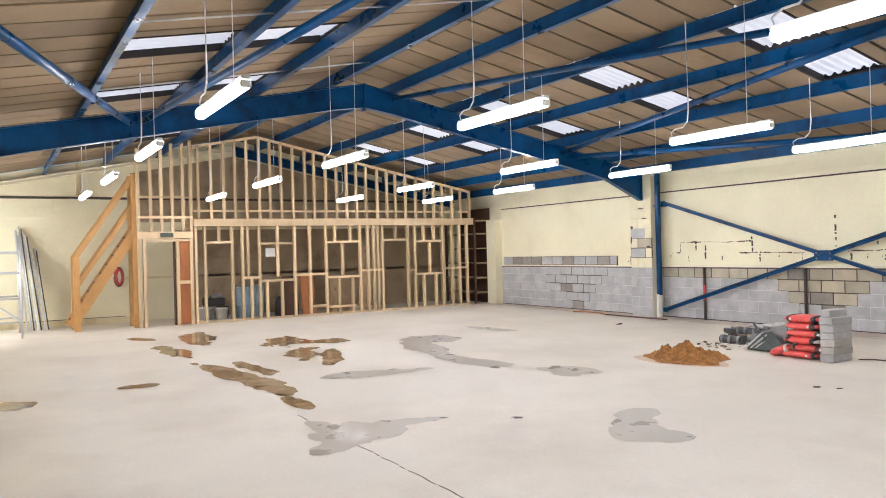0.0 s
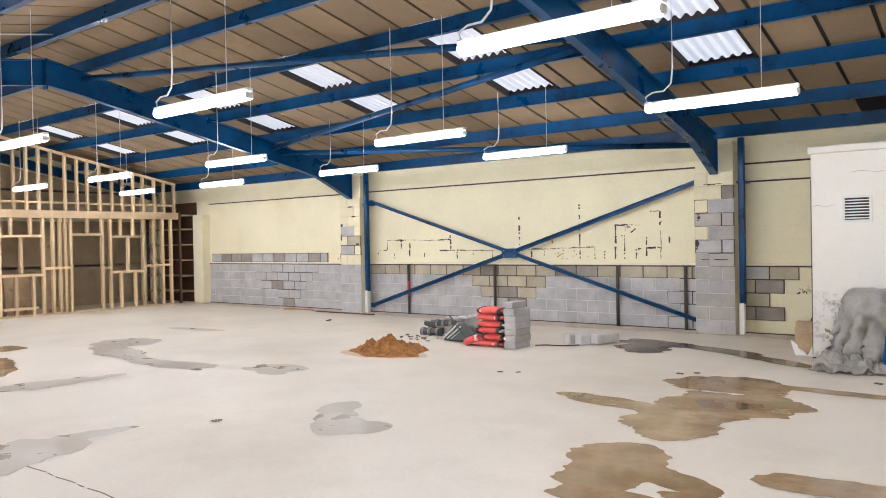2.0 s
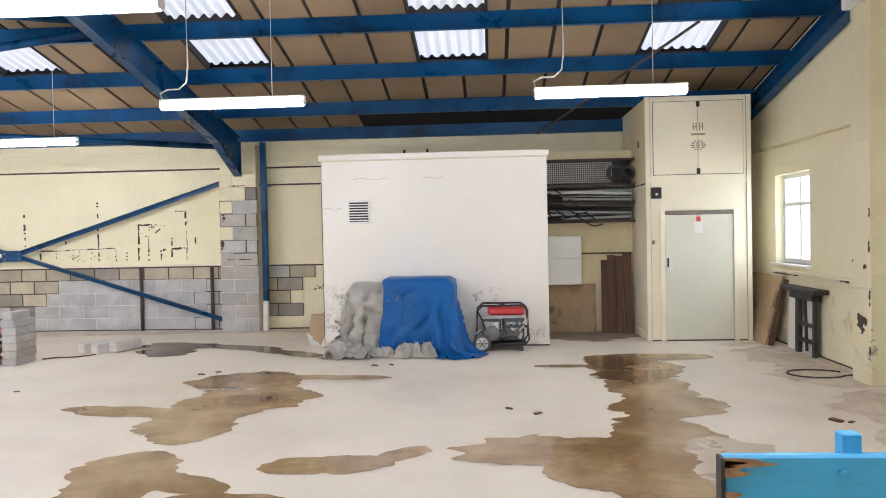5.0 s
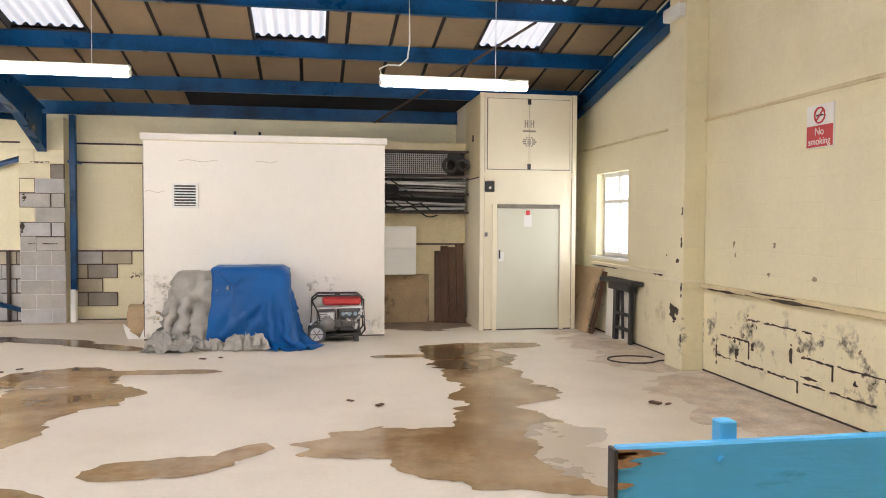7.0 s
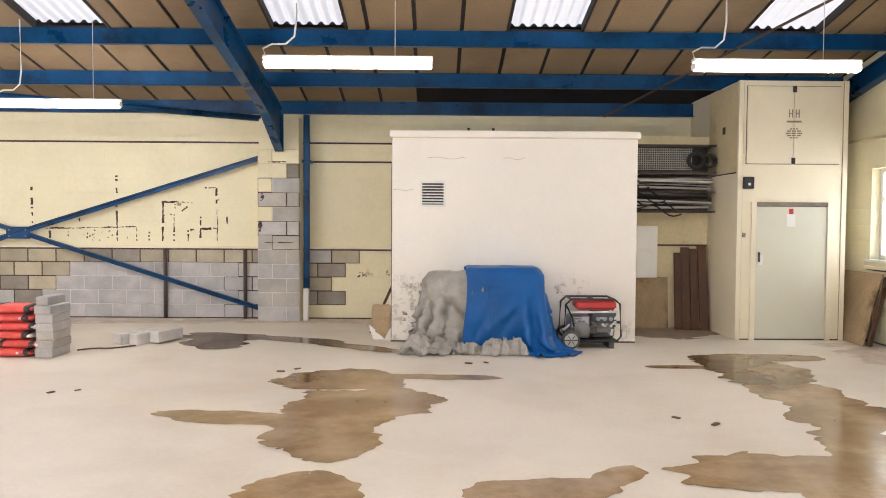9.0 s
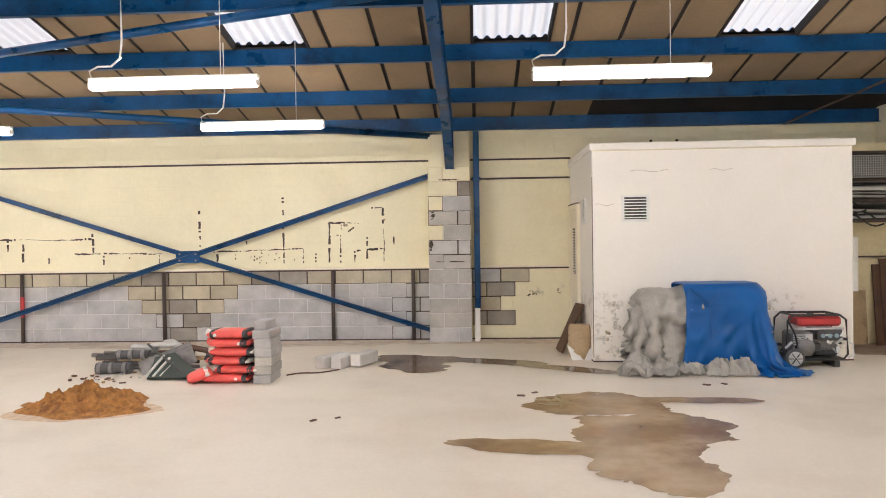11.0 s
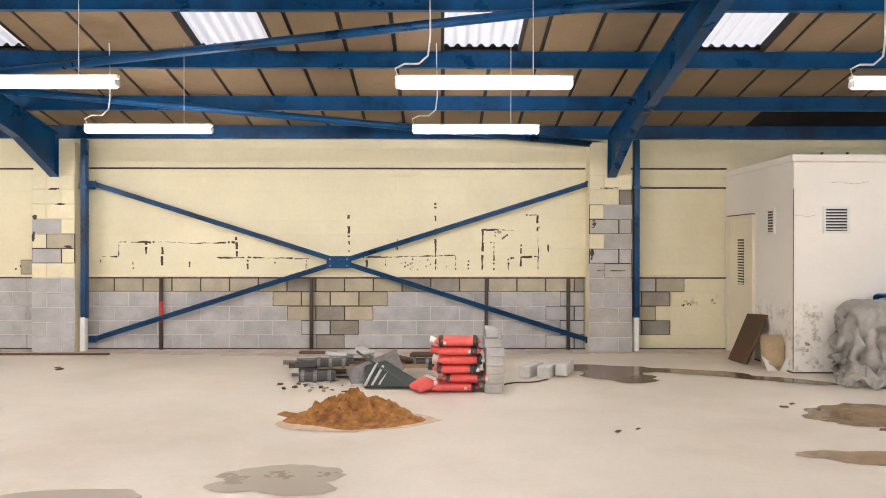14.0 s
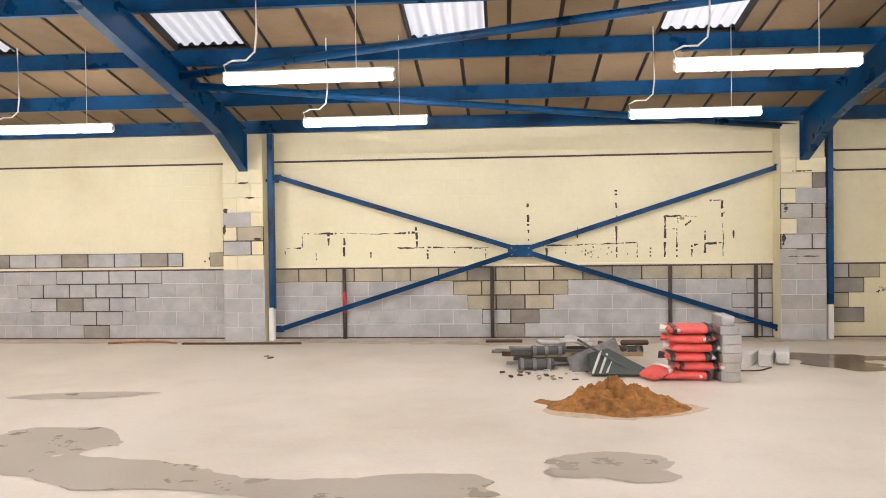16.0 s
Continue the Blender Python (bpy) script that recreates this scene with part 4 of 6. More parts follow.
patch("sand_stain", [(-7.42, 8.33, 0.74, 0.4, 0)], material("spilt_sand", (0.60, 0.46, 0.32), 0.9, vary=0.2, scale=9), "thin orange sand spilt on the floor", rough=0.25)


def sack(w, d, h, seed):
    """A filled sack lying flat, its ends pinched."""
    bm = bmesh.new()
    nu, nv = 18, 12
    rings = []
    for i in range(nu + 1):
        u = 2 * i / nu - 1
        s = (1 - abs(u) ** 4) ** 0.5 * 0.9 + 0.1
        ring = []
        for j in range(nv):
            a = 2 * math.pi * j / nv
            c, q = math.cos(a), math.sin(a)
            c, q = math.copysign(abs(c) ** 0.6, c), math.copysign(abs(q) ** 0.8, q)
            p = Vector((u * w / 2, c * d / 2 * (0.8 + 0.2 * s), q * h / 2 * s))
            p *= 1 + 0.1 * noise.noise(Vector((u * 5, c * 3, q * 3 + seed * 7)))
            ring.append(bm.verts.new(p + Vector((0, 0, h / 2))))
        rings.append(ring)
    for a, b in zip(rings, rings[1:]):
        for k in range(nv):
            bm.faces.new((a[k], a[(k + 1) % nv], b[(k + 1) % nv], b[k]))
    bm.faces.new(rings[0][::-1])
    bm.faces.new(rings[-1])
    return bm


def place(ob, x, y, z, turn=0, tilt=0):
    ob.matrix_basis = pose(x, y, z, 0, tilt, turn)
    return ob


for k in range(6):
    x = -6.42 + (0.03, 0.06, -0.05, 0.0, -0.02, -0.03)[k] + (0 if k else -0.1)
    bag = thing("cement_bag", (0, 0, 0), "red plastic sack with black print in a stack" if k else "red plastic sack at the foot of the stack", "sack", "stack of red sacks")
    part("sack", sack(0.5 if k else 0.56, 0.4, 0.105, k), REDBAG, bag, smooth=True)
    part("printed_end", sack(random.uniform(0.06, 0.1), 0.405, 0.109, k + 20), DARKBAG, bag, smooth=True).matrix_basis = pose(0.2 + random.uniform(-0.03, 0.02), 0, -0.002)
    if k in (1, 2, 5):
        part("printed_end", sack(0.07, 0.395, 0.108, k + 40), DARKBAG, bag, smooth=True).matrix_basis = pose(-0.18, 0, -0.002)
    part("printed_label", sack(0.05, 0.41, 0.06, k + 60), PLASTIC, bag, smooth=True).matrix_basis = pose(random.choice((-0.14, 0.12, 0.24)), 0, 0.02)
    part("pinched_tail", rod((-0.23, 0, 0.05), (-0.3, 0.02, 0.06), 0.03, 7, None, 0.045), random.choice((PLASTIC, DARKBAG, REDBAG)), bag)
    place(bag, x, 9.82, 0.001 + 0.1 * k, random.uniform(-5, 5))
slump = thing("cement_bag", (0, 0, 0), "slumped red plastic sack leaning against the stack", "sack", "stack of red sacks")
part("sack", sack(0.28, 0.3, 0.11, 31), REDBAG, slump, smooth=True)
part("printed_end", sack(0.07, 0.305, 0.115, 33), PLASTIC, slump, smooth=True).matrix_basis = pose(0.08, 0, -0.002)
place(slump, -6.8, 9.74, 0.035, 25, -20)
for k in range(7):
    top = k == 6
    b = tagged(part("concrete_block", block(-0.1, 0.1, -0.22, 0.22, 0, 0.1, 0.009) if not top else block(-0.07, 0.07, -0.2, 0.2, 0, 0.1, 0.009), GREYBLOCK if k not in (1, 2) else WARMBLOCK), "grey concrete block in a stack beside red sacks", "block", "stack of grey blocks")
    place(b, -6.05 + random.uniform(-0.02, 0.02) - (0.03 if top else 0), 9.83 + random.uniform(-0.015, 0.015), 0.1005 * k, random.uniform(-3, 3))
for x, y, z, t, tilt in ((-5.5, 10.78, 0.0, 62, 0), (-5.3, 10.74, 0.0, 66, 0), (-5.08, 10.82, 0.02, 70, 0)):
    b = tagged(part("block_offcut", block(-0.24, 0.24, -0.075, 0.075, 0, 0.15, 0.012), MORTAR), "pale concrete block lying on the floor", "block", "loose block offcuts")
    place(b, x, y, z, t, tilt)

# scrap heap beside the sacks
for k in range(14):
    cx, cy, a, ln = -7.75 + random.uniform(-0.35, 0.35), 10.75 + random.uniform(-0.25, 0.25), radians(random.uniform(-9, 9)), random.uniform(0.35, 0.7)
    z, w = 0.028 + 0.014 * k, random.uniform(0.03, 0.055)
    dx, dy = math.cos(a) * ln, math.sin(a) * ln
    if k % 3 == 1:
        tagged(part("scrap_pipe", rod((cx - dx, cy - dy, z), (cx + dx, cy + dy, z), w * 0.6, 10), random.choice((RUBBER, STEEL, ALU)), smooth=True), "short grey pipe in a low scrap heap", "pipe", "scrap pipes")
    else:
        tagged(part("scrap_timber", bar((cx - dx, cy - dy, z), (cx + dx, cy + dy, z), w, w * 1.3), random.choice((DARKWOOD, BOARD, BOARD, RUBBER))), "short dark scrap timber in a low heap", "timber", "scrap timbers")
for x, y, z, ln, r in ((-8.1, 10.3, 0.07, 0.42, 0.065), (-7.95, 10.5, 0.2, 0.4, 0.06), (-6.95, 10.9, 0.14, 0.4, 0.06)):
    tub = thing("scrap_cylinder", (x, y, z), "dark ribbed metal cylinder lying in the scrap heap", "pipe", "scrap cylinders")
    part("barrel", rod((x - ln / 2, y, z), (x + ln / 2, y + 0.03, z), r, 14), RUBBER, tub, smooth=False)
    for f in (-0.45, -0.1, 0.3):
        part("rib", rod((x + ln * f, y, z), (x + ln * f + 0.04, y + 0.003, z), r * 1.16, 14), STEEL, tub)
for k, (x, y, z, t) in enumerate(((-7.9, 10.75, 0.24, 15), (-7.55, 10.85, 0.25, -35), (-7.62, 10.65, 0.28, -30), (-7.15, 10.75, 0.2, 10), (-6.85, 10.9, 0.22, -8))):
    place(tagged(part("rubble_lump", block(-0.17, 0.17, -0.08, 0.08, 0, 0.05, 0.015), MORTAR if k < 3 else DARKWOOD), "pale board offcut on the scrap timbers" if k < 3 else "dark board offcut on the scrap timbers", "offcut", "scrap offcuts"), x, y, z, t, random.uniform(-16, 16))
ob = thing("mortar_tray", (-7.35, 10.05, 0), "dark green tray tipped on edge with pale ribs", "tray")
bm = bmesh.new()
lo = [bm.verts.new(p) for p in ((-7.5, 9.88, 0.01), (-6.8, 9.84, 0.012), (-7.3, 10.2, 0.25), (-7.52, 10.16, 0.2))]
hi = [bm.verts.new(v.co + Vector((0.02, -0.03, 0.03))) for v in lo]
for f in ((0, 1, 2, 3),):
    bm.faces.new([lo[i] for i in f][::-1])
    bm.faces.new([hi[i] for i in f])
for i in range(4):
    bm.faces.new((lo[i], lo[(i + 1) % 4], hi[(i + 1) % 4], hi[i]))
part("sheet", bm, GREEN, ob, "dark green sheet")
for k in range(3):
    part("rib", bar((-7.49 + 0.08 * k, 9.84 + 0.01 * k, 0.045), (-7.37 + 0.07 * k, 10.08, 0.26 - 0.03 * k), 0.022, 0.022), MORTAR, ob, "pale rib")
part("upright_flap", bar((-7.7, 10.2, 0.04), (-7.12, 10.36, 0.26), 0.02, 0.26, None, (0, 0.2, 1)), STEEL, ob, "dull grey flap")
part("pole", rod((-7.62, 10.2, 0.38), (-7.0, 9.85, 0.03), 0.014, 8), RUBBER, ob)
for k in range(26):
    x, y, w = random.gauss(-8.05, 0.3), random.gauss(10.0, 0.18), random.uniform(0.012, 0.035)
    place(tagged(part("debris_scrap", soften(block(-w, w, -w * 0.6, w * 0.6, 0, w * 0.7), w * 0.15), random.choice((DARKWOOD, MORTAR, BOARD))), "small crumb of rubble on the floor", "debris", "floor debris"), x, y, 0.0, random.uniform(0, 180))
for x, y, w in ((-8.2, 10.1, 0.05), (-8.0, 9.95, 0.07), (-7.85, 9.8, 0.04), (-8.3, 10.3, 0.04), (-7.7, 9.7, 0.05), (-11.6, 11.2, 0.07), (-11.7, 11.35, 0.05), (-5.1, 7.9, 0.05), (-4.9, 8.0, 0.04), (-3.2, 8.9, 0.06), (-3.05, 9.05, 0.05), (-2.9, 8.8, 0.05), (0.4, 7.1, 0.05), (0.65, 6.9, 0.06), (-1.2, 9.4, 0.06), (-1.0, 9.45, 0.05), (3.1, 6.6, 0.08), (3.2, 6.55, 0.05)):
    place(tagged(part("debris_scrap", soften(block(-w * 0.7, w * 0.7, -w * 0.35, w * 0.35, 0, w * 0.22), w * 0.06), DARKWOOD), "small dark scrap of debris on the floor", "debris", "floor debris"), x, y, 0.001, random.uniform(0, 180))
tagged(part("floor_plank", block(-13.4, -11.55, 12.5, 12.58, 0.0, 0.025), DARKWOOD), "dark reddish plank lying along the wall", "plank", "planks on the floor")
tagged(part("floor_plank", block(-8.75, -8.2, 12.62, 12.78, 0.0, 0.03, 0.005), DARKWOOD), "short dark board lying by the wall", "plank", "planks on the floor")
tagged(part("floor_hose", pipe([(-14.6 + 0.1 * k, 12.55 + 0.16 * math.sin(k * 0.28), 0.018) for k in range(12)], 0.016), REDWOOD, smooth=True), "brown hose lying on the floor", "hose")
tagged(part("floor_cable", pipe([(-5.9 + 0.07 * k, 10.1 + 0.05 * math.sin(k * 0.9) + 0.04 * k, 0.01) for k in range(9)], 0.009), DARKWOOD), "thin brown stick on the floor", "stick")
tagged(part("floor_cable", pipe([(3.78 + 0.3 * math.cos(a), 8.62 + (0.2 + 0.012 * a) * math.sin(a), 0.014) for a in (0.3 + 0.45 * k for k in range(13))] + [(4.1, 8.5, 0.014), (4.2, 8.42, 0.014)], 0.009), RUSTBAR, smooth=True), "brown cable in a loose loop on the floor", "cable")


# ---- covered machine and generator ----
def settle(nu, nv, rest, start, boxes, steps=170, seed=1, rub=0.9, wrinkle=0.0):
    """Let a square-meshed sheet fall over rounded boxes (middle, half size, radius) and the floor."""
    rng = np.random.default_rng(seed)
    p = np.array([[start(i, j) for j in range(nv)] for i in range(nu)], dtype=float)
    p += rng.normal(0, 0.004 + wrinkle, p.shape)
    q = p.copy()
    I, J = np.meshgrid(np.arange(nu), np.arange(nv), indexing="ij")
    links = []
    for di, dj, stiff in ((1, 0, 1.0), (0, 1, 1.0), (1, 1, 0.5), (1, -1, 0.5), (2, 0, 0.12), (0, 2, 0.12)):
        ok = (I + di < nu) & (J + dj >= 0) & (J + dj < nv)
        for par in range(2):
            key = (I // max(di, 1) if di else J // dj) % 2 == par
            a = (I[ok & key], J[ok & key])
            if len(a[0]):
                links.append((a[0] * nv + a[1], (a[0] + di) * nv + a[1] + dj, rest * np.hypot(di, dj), stiff))
    P, Q = p.reshape(-1, 3), q.reshape(-1, 3)
    for s in range(steps):
        v = (P - Q) * 0.97
        v[:, 2] -= 9.8 * 0.016 ** 2
        Q = P.copy()
        held = P.copy()
        P = P + np.clip(v, -0.03, 0.03)
        for it in range(6):
            for a, b, r, k in links:
                d = P[b] - P[a]
                l = np.sqrt((d * d).sum(1)) + 1e-9
                c = d * (0.5 * k * (l - r) / l)[:, None]
                P[a] += c
                P[b] -= c
        for c, h, rad in boxes:
            d = P - c
            e = np.abs(d) - (h - rad)
            o = np.maximum(e, 0)
            ln = np.sqrt((o * o).sum(1))
            out = ln - rad
            inside = (e.max(1) < 0)
            hit = (out < 0) & ~inside
            n = np.sign(d) * o / (ln[:, None] + 1e-9)
            push = np.where(hit[:, None], -out[:, None] * n, 0)
            ax = e.argmax(1)
            deep = np.zeros_like(P)
            k = np.nonzero(inside)[0]
            deep[k, ax[k]] = np.sign(d[k, ax[k]]) * (rad - e[k, ax[k]])
            push += deep
            P += push
            m = hit | inside
            P[m] -= (P[m] - held[m]) * rub
            Q[m] = P[m]
        low = P[:, 2] < 0.006
        P[low, 2] = 0.006
        Q[low] += (P[low] - Q[low]) * 0.8
    return P.reshape(nu, nv, 3)


def sheet_mesh(p, thick=0.004, keep=None):
    """A closed thin sheet through a grid of points; keep(i, j) leaves cells out."""
    nu, nv = p.shape[:2]
    du, dv = np.gradient(p, axis=0), np.gradient(p, axis=1)
    n = np.cross(du, dv)
    n /= np.linalg.norm(n, axis=2, keepdims=True) + 1e-9
    bm = bmesh.new()
    a = [[bm.verts.new(p[i, j] + n[i, j] * thick / 2) for j in range(nv)] for i in range(nu)]
    b = [[bm.verts.new(p[i, j] - n[i, j] * thick / 2) for j in range(nv)] for i in range(nu)]
    seen = {}
    for i in range(nu - 1):
        for j in range(nv - 1):
            if keep and not keep(i, j):
                continue
            loop = ((i, j), (i + 1, j), (i + 1, j + 1), (i, j + 1))
            bm.faces.new([a[k][l] for k, l in loop])
            bm.faces.new([b[k][l] for k, l in loop[::-1]])
            for q, r in zip(loop, loop[1:] + loop[:1]):
                seen[frozenset((q, r))] = seen.get(frozenset((q, r)), 0) + 1
    for e, times in seen.items():
        if times == 1:
            (i, j), (k, l) = sorted(e)
            bm.faces.new((a[i][j], b[i][j], b[k][l], a[k][l]))
    bmesh.ops.delete(bm, geom=[v for v in bm.verts if not v.link_faces], context="VERTS")
    return bm


def creased(p, i0, j0, deep, seed):
    """Folds that fan out from one corner of the sheet, with finer crumples over them."""
    nu, nv = p.shape[:2]
    n = np.cross(np.gradient(p, axis=0), np.gradient(p, axis=1))
    n /= np.linalg.norm(n, axis=2, keepdims=True) + 1e-9
    out = p.copy()
    for i in range(nu):
        for j in range(nv):
            a, r = math.atan2(j - j0, i - i0), math.hypot(i - i0, j - j0)
            fan = 1 - 2.6 * abs(noise.noise(Vector((a * 5.5, r * 0.03, seed))))
            fine = 1 - 2.6 * abs(noise.noise(Vector((i * 0.24 + j * 0.1, j * 0.2 - i * 0.05, seed + 9))))
            hang = min(1.0, max(0.12, (0.98 - p[i, j, 2]) / 0.25))
            d = deep * hang * (min(1, r / 10) * fan + 0.8 * fine - 0.4)
            out[i, j] = p[i, j] + n[i, j] * (d if n[i, j, 1] < 0 or n[i, j, 2] > 0 else -d)
            out[i, j, 2] = max(out[i, j, 2], 0.006)
    return out


machine = thing("covered_machine", (-0.9, 10.5, 0), "machine under a blue and a grey tarpaulin by the white room", "tarpaulin")
HULL = [(np.array((-0.73, 10.53, 0.49)), np.array((0.47, 0.25, 0.49)), 0.05), (np.array((-1.42, 10.54, 0.47)), np.array((0.28, 0.22, 0.49)), 0.1)]
part("body", soften(block(-1.15, -0.31, 10.33, 10.73, 0, 0.9), 0.05), STEEL, machine)
grey = settle(36, 47, 0.036, lambda i, j: (-2.2 + 0.036 * i, 10.98 - 0.036 * j, 1.03), HULL)
part("grey_sheet", sheet_mesh(creased(grey, 13, 17, 0.09, 3.3), keep=lambda i, j: math.hypot(max(0, 14 - i), max(0, j - 17)) * 0.036 < 0.98), TARPGREY, machine, "crumpled grey tarpaulin", smooth=True)
blue = settle(47, 45, 0.038, lambda i, j: (-1.22 + 0.038 * i, 10.92 - 0.038 * j, 1.09), [(c, h + np.array((0.03, 0.055, 0.045)), r + 0.02) for c, h, r in HULL] + [(np.array((-1.0, 10.45, 0.2)), np.array((0.4, 0.35, 0.34)), 0.2)], seed=4)
part("blue_sheet", sheet_mesh(creased(blue, 25, 17, 0.02, 6.1), keep=lambda i, j: math.hypot(max(0, i - 25), max(0, j - 17)) * 0.038 < 0.92), TARPBLUE, machine, "smooth bright blue tarpaulin", smooth=True)
for cx, cy, w, d, hi, sd in ((-1.66, 10.06, 0.66, 0.34, 0.24, 3), (-0.74, 9.98, 0.56, 0.26, 0.22, 9), (-1.22, 10.04, 0.4, 0.22, 0.15, 6)):
    pts = np.array([[(cx + w * (i / 39 - 0.5) + 0.05 * noise.noise(Vector((i * 0.2, j * 0.2, sd + 2))), cy + d * (j / 27 - 0.5) * (0.8 + 0.5 * noise.noise(Vector((i * 0.15, 0, sd)))),
                      0.008 + hi * (max(0, 1 - (2 * i / 39 - 1) ** 4) * max(0, 1 - (2 * j / 27 - 1) ** 2)) ** 0.6 * (0.25 + max(0, 1 - 3.2 * abs(noise.noise(Vector((i * 0.13 + j * 0.06, j * 0.1, sd)))))) * 0.8) for j in range(28)] for i in range(40)])
    part("sheet_fold", sheet_mesh(pts), TARPGREY, machine, "crumpled grey tarpaulin", smooth=True)
for pts in ([(-1.13, 10.2, 0.99), (-1.02, 10.19, 0.86), (-0.93, 10.185, 0.8), (-0.8, 10.19, 0.92)], [(-0.93, 10.185, 0.8), (-0.92, 10.18, 0.7), (-0.935, 10.165, 0.6), (-0.92, 10.14, 0.5), (-0.93, 10.1, 0.4)]):
    part("tie_rope", pipe(pts, 0.009), TARPBLUE, machine)

gen = thing("generator", (0.5, 10.6, 0), "red and black portable generator with a wheel, beside the tarpaulin", "generator")
GX0, GX1, GY0, GY1 = 0.14, 0.86, 10.42, 10.82
for y in (GY0, GY1):
    loop = [(GX0 + 0.05, y, 0.1), (GX0, y, 0.16), (GX0 + 0.02, y, 0.56), (GX0 + 0.09, y, 0.625), (GX1 - 0.09, y, 0.625), (GX1 - 0.02, y, 0.57), (GX1, y, 0.16), (GX1 - 0.05, y, 0.1), (GX0 + 0.05, y, 0.1)]
    part("tube_frame", pipe(loop, 0.014, 8), BLACK, gen, smooth=True)
for x, z in ((GX0 + 0.05, 0.1), (GX1 - 0.05, 0.1), (GX0 + 0.09, 0.625), (GX1 - 0.09, 0.625)):
    part("cross_tube", rod((x, GY0, z), (x, GY1, z), 0.013, 8), BLACK, gen)
part("fuel_tank", soften(block(GX0 + 0.16, GX1 - 0.05, GY0 + 0.03, GY1 - 0.03, 0.49, 0.605), 0.03), REDPAINT, gen, "red fuel tank", smooth=False)
# dark block added as the shadow among the engine parts
part("alternator_shroud", soften(block(0.5, 0.8, GY0 + 0.1, GY1 - 0.05, 0.13, 0.45), 0.02), RUBBER, gen)
part("fuel_cap", rod((0.5, 10.6, 0.6), (0.5, 10.6, 0.63), 0.04, 14), BLACK, gen)
part("engine", soften(block(0.22, 0.48, GY0 + 0.04, GY1 - 0.05, 0.13, 0.42), 0.025), STEEL, gen, "grey engine block")
for k in range(5):
    part("cooling_fin", block(0.24, 0.46, GY0 + 0.02, GY0 + 0.04, 0.27 + k * 0.028, 0.283 + k * 0.028), ALU, gen)
part("pull_starter", rod((0.33, GY0 + 0.04, 0.22), (0.33, GY0 - 0.005, 0.22), 0.075, 18), BLACK, gen)
part("alternator", rod((0.5, 10.62, 0.26), (0.78, 10.62, 0.26), 0.12, 18), STEEL, gen, smooth=False)
part("control_panel", soften(block(0.52, 0.8, GY0 + 0.005, GY0 + 0.04, 0.32, 0.46), 0.008), RUBBER, gen)
for x in (0.57, 0.65, 0.73):
    part("socket", rod((x, GY0 + 0.005, 0.38), (x, GY0 - 0.012, 0.38), 0.025, 12), PALEBLUE, gen)
part("air_filter", soften(block(0.42, 0.56, GY0 + 0.0, GY0 + 0.09, 0.18, 0.29), 0.02), RUBBER, gen)
part("base_tray", block(GX0 + 0.04, GX1 - 0.04, GY0 + 0.03, GY1 - 0.03, 0.085, 0.11), BLACK, gen)
for y in (GY0 - 0.05, GY1 + 0.05):
    wheel = part("wheel", lathe([(0.06, -0.02), (0.105, -0.03), (0.12, 0.0), (0.105, 0.03), (0.06, 0.02)], 22, pose(0.22, y, 0.12, 90, 0, 0)), RUBBER, gen, "grey rubber tyre", smooth=True)
    part("rim", rod((0.22, y - 0.03, 0.12), (0.22, y + 0.03, 0.12), 0.085, 20), ALU, wheel)
    part("hub", rod((0.22, y - 0.042, 0.12), (0.22, y + 0.042, 0.12), 0.022, 12), PLASTIC, wheel)
    for k in range(6):
        a = k * math.pi / 3
        part("spoke", bar((0.22, y - 0.032, 0.12), (0.22 + 0.09 * math.cos(a), y - 0.032, 0.12 + 0.07 * math.sin(a)), 0.022, 0.008), BLACK, wheel)
for k in range(16):
    x, z = random.uniform(0.2, 0.8), random.uniform(0.14, 0.4)
    dx, dz = random.uniform(-0.09, 0.09), random.uniform(-0.07, 0.07)
    part("engine_fitting", rod((x, GY0 + 0.01 + random.random() * 0.02, z), (x + dx, GY0 - 0.012, z + dz), random.uniform(0.006, 0.02), 8), random.choice((ALU, STEEL, BLACK, PLASTIC, ALU)), gen)
part("foot", block(0.72, 0.78, GY0 + 0.03, GY1 - 0.03, 0, 0.09), RUBBER, gen)
for x0, x1, z in ((0.2, 0.82, 0.455), (0.2, 0.82, 0.47)):
    part("tank_trim", rod((x0, GY0 + 0.015, z), (x1, GY0 + 0.015, z), 0.008, 8), ALU, gen)
part("muffler", lathe([(0.02, 0), (0.075, 0.01), (0.075, 0.2), (0.02, 0.21)], 16, pose(0.56, GY0 + 0.1, 0.36, 0, 90, 0)), STEEL, gen, smooth=True)
part("carburettor", soften(block(0.36, 0.45, GY0 - 0.01, GY0 + 0.06, 0.3, 0.4), 0.015), ALU, gen)
part("flywheel_cover", lathe([(0.03, 0), (0.09, 0.01), (0.1, 0.04), (0.1, 0.07)], 18, pose(0.36, GY0 + 0.02, 0.25, 90, 0, 0)), STEEL, gen, smooth=True)
part("side_bar", pipe([(GX0 + 0.02, GY0 - 0.012, 0.56), (0.24, GY0 - 0.012, 0.4), (0.3, GY0 - 0.012, 0.14)], 0.011), BLACK, gen)
part("handle", pipe([(GX1, GY0, 0.3), (GX1 + 0.06, GY0, 0.28), (GX1 + 0.07, GY0, 0.15), (GX1, GY0, 0.12)], 0.011), ALU, gen)

gen.location.x -= 0.1

# by the side of the white room
ob = tagged(part("leaning_board", bar((-2.5, 11.85, 0.0), (-2.2, 11.9, 0.66), 0.03, 0.6, None, (0, 1, 0)), DARKWOOD), "dark board leaning against the white room", "board")
